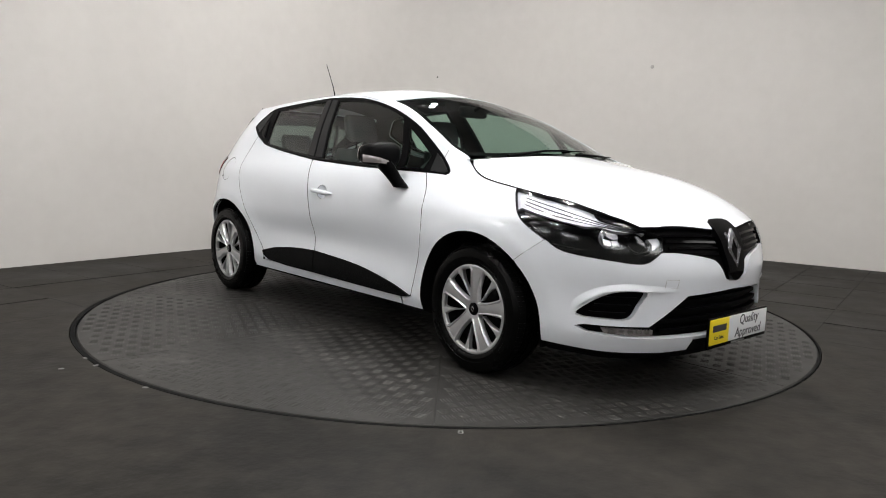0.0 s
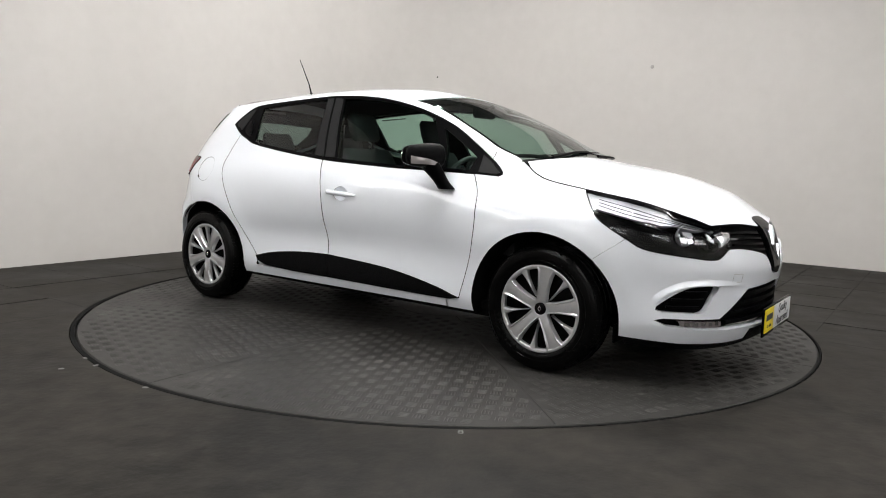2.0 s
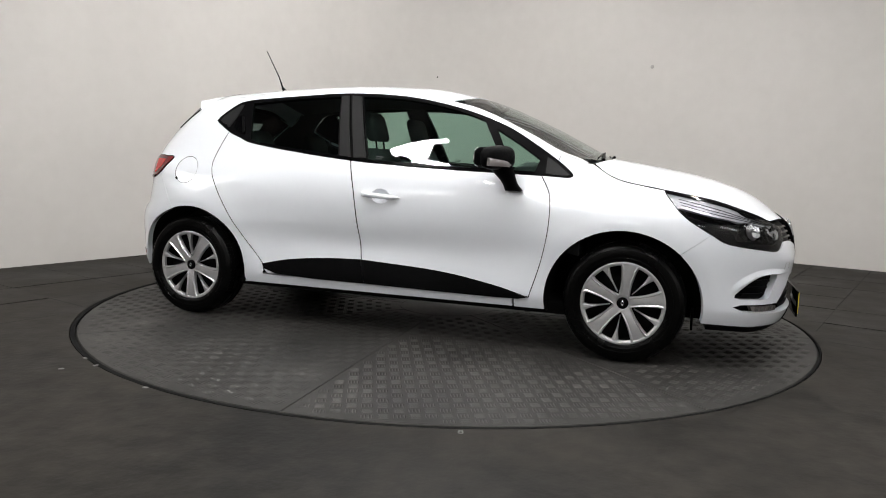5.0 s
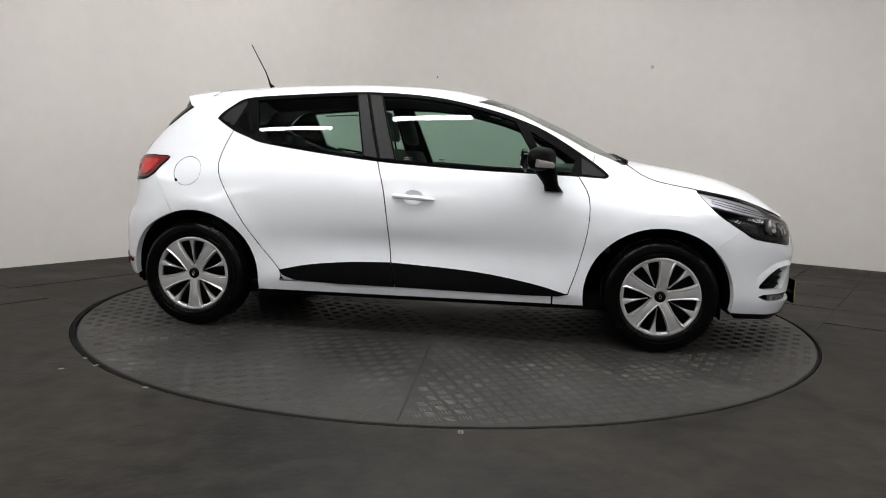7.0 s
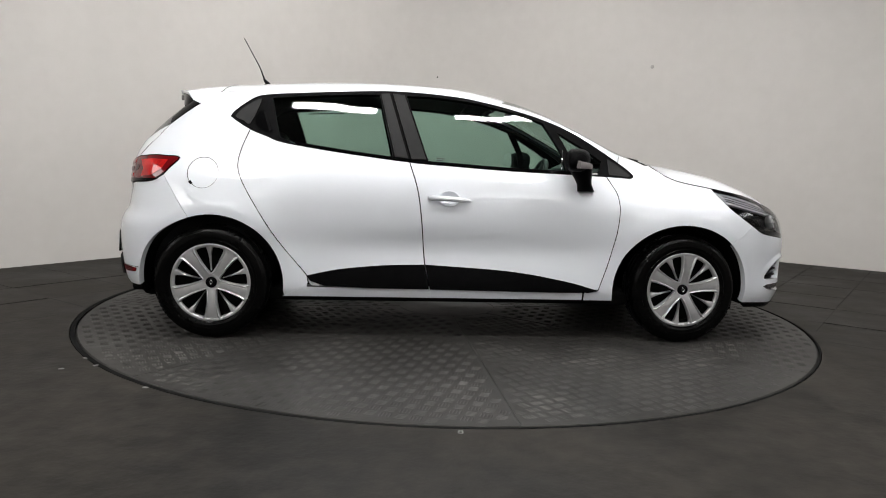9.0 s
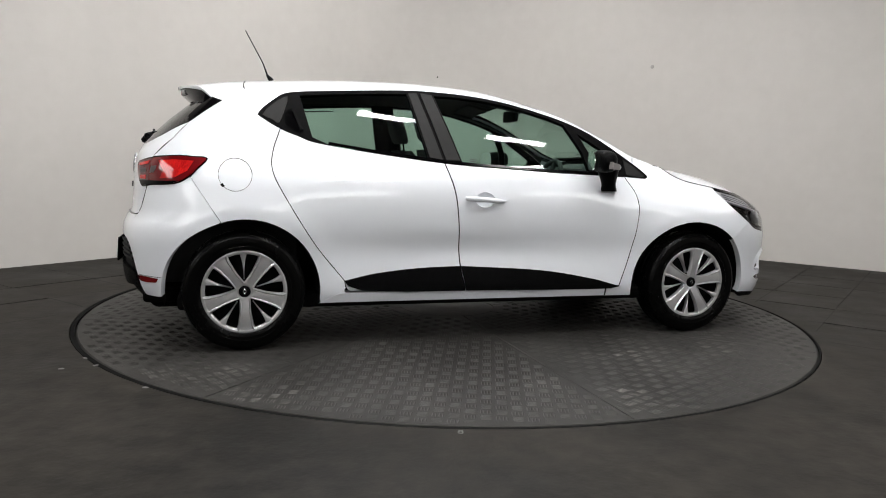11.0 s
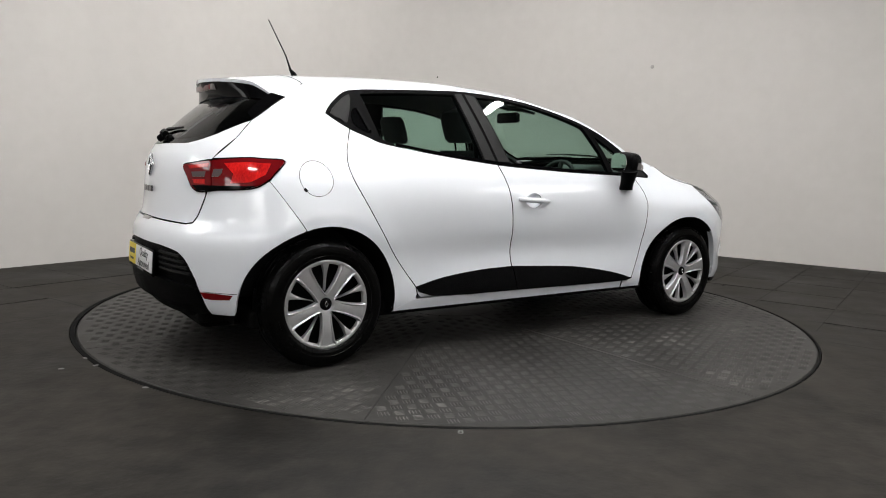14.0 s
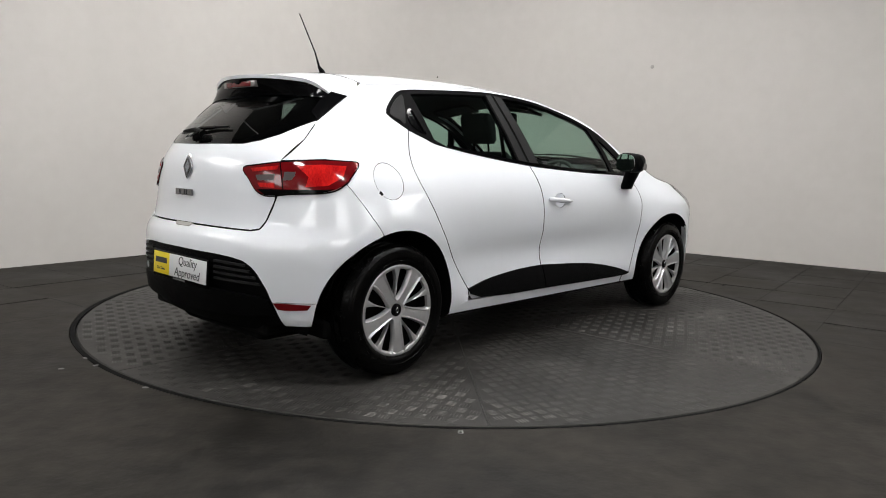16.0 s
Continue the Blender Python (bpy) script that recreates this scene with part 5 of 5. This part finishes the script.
spoiler = part("spoiler", sheet(mirrored(SPOILER), spoiler_top, grid=0.05, gap=0.03, depth=0.016), PAINT, car, "white roof spoiler")
# dark strip along the roof joint that paints in the shade of its gap
seam_path = smooth_line([(-1.2715, 0.0), (-1.2765, 0.2), (-1.2895, 0.41), (-1.2925, 0.487), (-1.312, 0.514), (-1.335, 0.526)], 4)
both_sides("spoiler_seam_shade", lambda m: sheet([(x + 0.0022, y + 0.001) for x, y in seam_path] + [(x - 0.0022, y - 0.001) for x, y in seam_path[::-1]], spoiler_top, mirror=m, grid=0.02, lift=0.001, depth=0.002), DARK, spoiler)
bm = bmesh.new()
edge_line = smooth_line([(-1.405, 0.505), (-1.436, 0.487), (-1.479, 0.423), (-1.526, 0.34), (-1.568, 0.24), (-1.605, 0.135), (-1.633, 0.0)], 4)
edge_line = edge_line + [(x, -y) for x, y in edge_line[::-1][1:]]
rows = []
for t in (0.0, 0.35, 0.75, 1.0):
    row = []
    for x, y in edge_line:
        a = spoiler_top(x, y)
        a.z -= 0.012
        b = rear(y * 0.97, 1.262 - 0.02 * (abs(y) / 0.5) ** 2)
        b.x -= 0.004
        p = a.lerp(b, t)
        p.x -= 0.012 * math.sin(t * math.pi) * (1 - abs(y))
        row.append(p)
    rows.append(row)
rings(bm, rows, False)
bmesh.ops.recalc_face_normals(bm, faces=bm.faces)
under = part("spoiler_underside", bm, GLOSSBLACK, spoiler, "gloss black underside")
bm = bmesh.new()
box(bm, -1.617, -0.135, 1.296, -1.582, 0.135, 1.326, 0.004)
brake = part("brake_light_frame", bm, CLEARLENS, spoiler)
bm = bmesh.new()
box(bm, -1.621, -0.105, 1.299, -1.586, 0.105, 1.323, 0.003)
part("high_brake_light", bm, DARKRED, spoiler, "red high brake light")
for is_right in (True, False):
    part("corner_fin", sheet([sx(-1.558, 1.138), sx(-1.51, 1.173), sx(-1.47, 1.203), sx(-1.435, 1.230), sx(-1.400, 1.250), sy(0.495, 1.268), sy(0.492, 1.22), sy(0.505, 1.17)], stern, mirror=is_right, grid=0.02, lift=0.006, depth=0.014), GLOSSBLACK, car, "gloss black fin beside the rear window")
# rear wiper
bm = bmesh.new()
wp = [rear(0.02, 1.046), rear(-0.02, 1.068), rear(0.10, 1.088), rear(0.24, 1.084)]
tube(bm, [p - Vector((0.022, 0, 0)) for p in wp], [0.018, 0.020, 0.013, 0.006], 8)
box(bm, -1.815, -0.06, 1.032, -1.765, 0.09, 1.066, 0.012)
rear_arm = part("rear_wiper", bm, BLACK, car, "black rear wiper")
bm = bmesh.new()
tube(bm, [rear(0.25, 1.073) - Vector((0.014, 0, 0)), rear(0.05, 1.096) - Vector((0.018, 0, 0)), rear(-0.16, 1.102) - Vector((0.014, 0, 0))], [0.005, 0.010, 0.005], 8)
part("wiper_blade", bm, RUBBER, rear_arm)
# aerial
bm = bmesh.new()
tube(bm, [(-1.118, 0, 1.406), (-1.128, 0, 1.428), (-1.150, 0, 1.452)], [0.020, 0.014, 0.006], 10)
aerial = part("aerial", bm, TRIM, car, "black roof aerial")
bm = bmesh.new()
tube(bm, [(-1.145, 0, 1.448), (-1.172, 0, 1.52), (-1.270, 0, 1.698)], [0.0062, 0.0036, 0.0026], 6)
part("rod", bm, TRIM, aerial)
# front wipers and cowl
part("cowl", sheet(mirrored([(1.08, 0.0), (1.05, 0.3), (0.985, 0.60), (1.02, 0.63), (1.10, 0.62), (1.16, 0.3), (1.18, 0.0)]), lambda x, y: Vector((x, y, min(top(x, y).z, hood(max(x, 1.1), y).z) - 0.010)), grid=0.06, depth=0.02), TRIM, car)
for y0, y1, y2 in ((-0.42, -0.10, 0.30), (0.12, 0.36, 0.58)):
    bm = bmesh.new()
    pts = [top(1.10, y0), top(1.07, y1), top(1.055, (y1 + y2) / 2)]
    tube(bm, [pts[0] + Vector((0.02, 0, 0.004)), pts[1] + Vector((0.015, 0, 0.004)), pts[2] + Vector((0.01, 0, 0.004))], [0.009, 0.006, 0.0045], 8)
    arm = part("wiper", bm, TRIM, car, "black windscreen wiper")
    bm = bmesh.new()
    tube(bm, [top(1.085, y0 + 0.05) + Vector((0, 0, 0.004)), top(1.07, y1 + 0.05) + Vector((0, 0, 0.006)), top(1.05 - 0.1 * y2 * y2, y2) + Vector((0, 0, 0.006))], [0.003, 0.0055, 0.003], 6)
    part("blade", bm, RUBBER, arm)
# dark band round the windscreen
part("screen_band", sheet(mirrored(screen_half), top, holes=[mirrored([(0.385, 0.0), (0.375, 0.2), (0.36, 0.36), (0.33, 0.455), (0.47, 0.50), (0.67, 0.543), (0.89, 0.578), (1.0, 0.59), (1.05, 0.45), (1.075, 0.22), (1.085, 0.0)])], grid=0.05, lift=-0.005, depth=0.002), GLOSSBLACK, car)


# ---- cabin ----
def soft_block(bm, rows, sides=20, power_of=0.55):
    """A padded form: rows of (centre, half-widths, lean) skinned as rounded rectangles."""
    loops = []
    for c, hx, hy in rows:
        loop = []
        for j in range(sides):
            a = j * math.tau / sides
            co, si = math.cos(a), math.sin(a)
            loop.append((c[0] + math.copysign(abs(co) ** power_of, co) * hx, c[1] + math.copysign(abs(si) ** power_of, si) * hy, c[2]))
        loops.append(loop)
    rings(bm, loops, True, True, True)
    bmesh.ops.recalc_face_normals(bm, faces=bm.faces)


def seat(x, y, wide, name, height=1.0):
    bm = bmesh.new()
    soft_block(bm, [((x + 0.22, y, 0.30), 0.20, wide * 0.85), ((x + 0.24, y, 0.36), 0.27, wide), ((x + 0.24, y, 0.46), 0.28, wide), ((x + 0.24, y, 0.50), 0.25, wide * 0.9)])
    root = part(name, bm, FABRIC, car, "charcoal fabric seat")
    bm = bmesh.new()
    soft_block(bm, [((x - 0.02 - 0.24 * t * height, y, 0.44 + 0.60 * t * height), 0.075 - 0.025 * t, wide * (1.0 - 0.22 * t ** 2) * (0.9 if t > 0.97 else 1)) for t in (0, 0.1, 0.3, 0.5, 0.7, 0.85, 0.95, 1.0)])
    part("backrest", bm, FABRIC, root)
    return root


def headrest(x, y, z, root, wide=0.125, tall=0.085):
    bm = bmesh.new()
    soft_block(bm, [((x - 0.05 * t, y, z + tall * 2 * t), (0.045 if 0.1 < t < 0.95 else 0.03), wide * (0.82 + 0.36 * t - 0.34 * t * t) * (0.9 if t in (0, 1) else 1)) for t in (0, 0.12, 0.35, 0.6, 0.85, 1.0)])
    part("headrest", bm, FABRIC, root)
    bm = bmesh.new()
    for d in (-0.055, 0.055):
        tube(bm, [(x + 0.02, y + d, z - 0.10), (x, y + d, z + 0.03)], 0.006, 8)
    part("headrest_post", bm, TRIM, root)


for y in (-0.36, 0.36):
    s = seat(0.02, y, 0.255, "front_seat")
    headrest(-0.245, y, 1.085, s)
bench = seat(-0.83, 0.0, 0.60, "rear_seat", 0.86)
for y in (-0.36, 0.36):
    headrest(-1.055, y, 0.985, bench, 0.13, 0.075)
# dashboard
bm = bmesh.new()
prof = [(1.04, 0.955), (0.90, 0.955), (0.72, 0.930), (0.63, 0.885), (0.62, 0.80), (0.68, 0.66), (0.78, 0.55), (1.04, 0.50)]
rings(bm, [[(x, y, z) for x, z in prof] for y in (-0.63, -0.3, 0.0, 0.3, 0.63)], True, True, True)
bmesh.ops.recalc_face_normals(bm, faces=bm.faces)
dash = part("dashboard", bm, CABIN, car, "dark grey dashboard", smooth=False)
bm = bmesh.new()
soft_block(bm, [((0.74, -0.36, 0.90), 0.12, 0.17), ((0.74, -0.36, 0.955), 0.11, 0.16), ((0.76, -0.36, 0.985), 0.07, 0.13)])
part("instrument_hood", bm, CABIN, dash)
simple_part("centre_screen", [(0.60, -0.12, 0.76, 0.64, 0.12, 0.93)], GLOSSBLACK, parent=dash)
tilt = pose(0.50, -0.36, 0.835, 0, -66, 0)
bm = bmesh.new()
loops = []
for k in range(40):
    a = k * math.tau / 40
    loops.append([tilt @ Vector(((0.178 + 0.014 * math.cos(b)) * math.cos(a), (0.178 + 0.014 * math.cos(b)) * math.sin(a), 0.014 * math.sin(b))) for b in (j * math.tau / 10 for j in range(10))])
rings(bm, loops + [loops[0]], True)
for a in (0, math.pi, -math.pi / 2 + math.pi):
    tube(bm, [tilt @ Vector((0.02 * math.cos(a), 0.02 * math.sin(a), -0.01)), tilt @ Vector((0.175 * math.cos(a), 0.175 * math.sin(a), 0))], [0.022, 0.014], 8)
wheel_ob = part("steering_wheel", bm, CABIN, car, "dark steering wheel")
bm = bmesh.new()
tube(bm, [tilt @ Vector((0, 0, -0.16)), tilt @ Vector((0, 0, 0.0)), tilt @ Vector((0, 0, 0.022))], [0.04, 0.062, 0.045], 16)
part("airbag_hub", bm, CABIN, wheel_ob)
# inside mirror
bm = bmesh.new()
soft_block(bm, [((0.40, 0.0, 1.245), 0.014, 0.095), ((0.405, 0.0, 1.255), 0.020, 0.11), ((0.405, 0.0, 1.30), 0.020, 0.11), ((0.40, 0.0, 1.312), 0.014, 0.098)])
tube(bm, [(0.42, 0, 1.29), (0.47, 0, 1.315)], 0.012, 8)
part("inside_mirror", bm, TRIM, car, "black inside mirror")
both_sides("sun_visor", lambda m: sheet([(0.16, 0.12), (0.30, 0.13), (0.28, 0.43), (0.14, 0.42)], lambda x, y: top(x, y), mirror=m, grid=0.08, lift=-0.045, depth=0.015), CABIN, car)
# seat belts at the middle pillars
for sgn in (-1, 1):
    bm = bmesh.new()
    tube(bm, [(-0.28, sgn * 0.53, 1.18), (-0.26, sgn * 0.62, 0.70), (-0.24, sgn * 0.66, 0.35)], 0.012, 6)
    part("seat_belt", bm, TRIM, car)


# ---- marks on floor and walls ----
def mark(name, x, y, size, mat, label, turn=0.0):
    bm = bmesh.new()
    rng = random.Random(int(x * 1000) + int(y * 77))
    loop = [(size * (0.6 + 0.6 * rng.random()) * math.cos(a), size * 0.45 * (0.6 + 0.6 * rng.random()) * math.sin(a)) for a in (k * math.tau / 9 for k in range(9))]
    rings(bm, [[(u, v, 0.0005) for u, v in loop], [(u * 0.8, v * 0.8, 0.004) for u, v in loop]], True, True, True)
    bmesh.ops.recalc_face_normals(bm, faces=bm.faces)
    ob = part(name, bm, mat, smooth=False)
    ob.matrix_basis = pose(x, y, 0, 0, 0, turn)
    return tagged(ob, label, "debris")


for x, y, s, turn in ((-1.72, -1.71, 0.014, 20), (-1.705, -1.53, 0.022, -40), (-1.60, -1.64, 0.016, 60), (-1.25, -1.93, 0.018, 10), (-2.47, 2.63, 0.03, 50), (-2.95, 1.90, 0.03, 55), (2.35, 1.25, 0.012, 0)):
    mark("floor_scrap", x, y, s, WHITEMARK if y < 1 else DARK, "small pale scrap of debris on the floor" if y < 1 else "small dark lump at the foot of the wall", turn)
number = lettering("floor_number", "8", 0.05, WHITEMARK, None, pose(0.064, -2.315, 0.0012))
tagged(number, "worn pale number eight painted on the floor", "floor marking")
bend = CORNER + (ALONG_LEFT + ALONG_RIGHT) * COVE
inward = (ALONG_LEFT + ALONG_RIGHT).normalized()
for p, across, z, r in ((CORNER + ALONG_RIGHT * 3.26, ALONG_LEFT, 2.17, 0.022), (bend - inward * COVE, inward, 2.12, 0.011)):
    bm = bmesh.new()
    tube(bm, [(p.x, p.y, z), (p.x + across.x * 0.008, p.y + across.y * 0.008, z)], [r, r * 0.7], 12)
    tagged(part("wall_mark", bm, JOINT if r < 0.02 else WALLMARK_AND_SHADE), "small round mark on the painted wall", "wall mark")
# small print on the glass
both_sides("glass_print", lambda m: sheet([(-0.105, 0.992), (-0.060, 0.990), (-0.060, 0.995), (-0.105, 0.997)], side, mirror=m, grid=0.02, lift=-0.007, depth=0.001), PRINT, car)
both_sides("glass_print", lambda m: sheet([(-0.105, 0.982), (-0.068, 0.980), (-0.068, 0.985), (-0.105, 0.987)], side, mirror=m, grid=0.02, lift=-0.007, depth=0.001), PRINT, car)
part("window_sticker", sheet([(0.19, 1.085), (0.31, 1.085), (0.30, 1.125), (0.19, 1.128)], rear, grid=0.03, lift=-0.006, depth=0.001), material("pale_sticker", (0.42, 0.46, 0.44), 0.5), car, "pale sticker inside the rear window")
part("window_sticker", sheet([(-0.93, 1.284), (-0.68, 1.297), (-0.68, 1.304), (-0.93, 1.291)], side, grid=0.04, lift=-0.014, depth=0.001), PRINT, car, "dark strip of print on the far window")


# ---- what moves ----
def motions():
    rows_table, rows_car = [], []
    for k in range(0, 17):
        t = float(k)
        angle = -48.381 + 5.953 * t + 0.003 * (t - 8) ** 2
        rows_table.append((t, pose(0, 0, 0, 0, 0, angle)))
        rows_car.append((t, pose(0, 0, 0.0022, 0, 0, angle) @ pose(-0.055, -0.148, 0)))
    walk(table, rows_table)
    walk(car, rows_car)


motions()
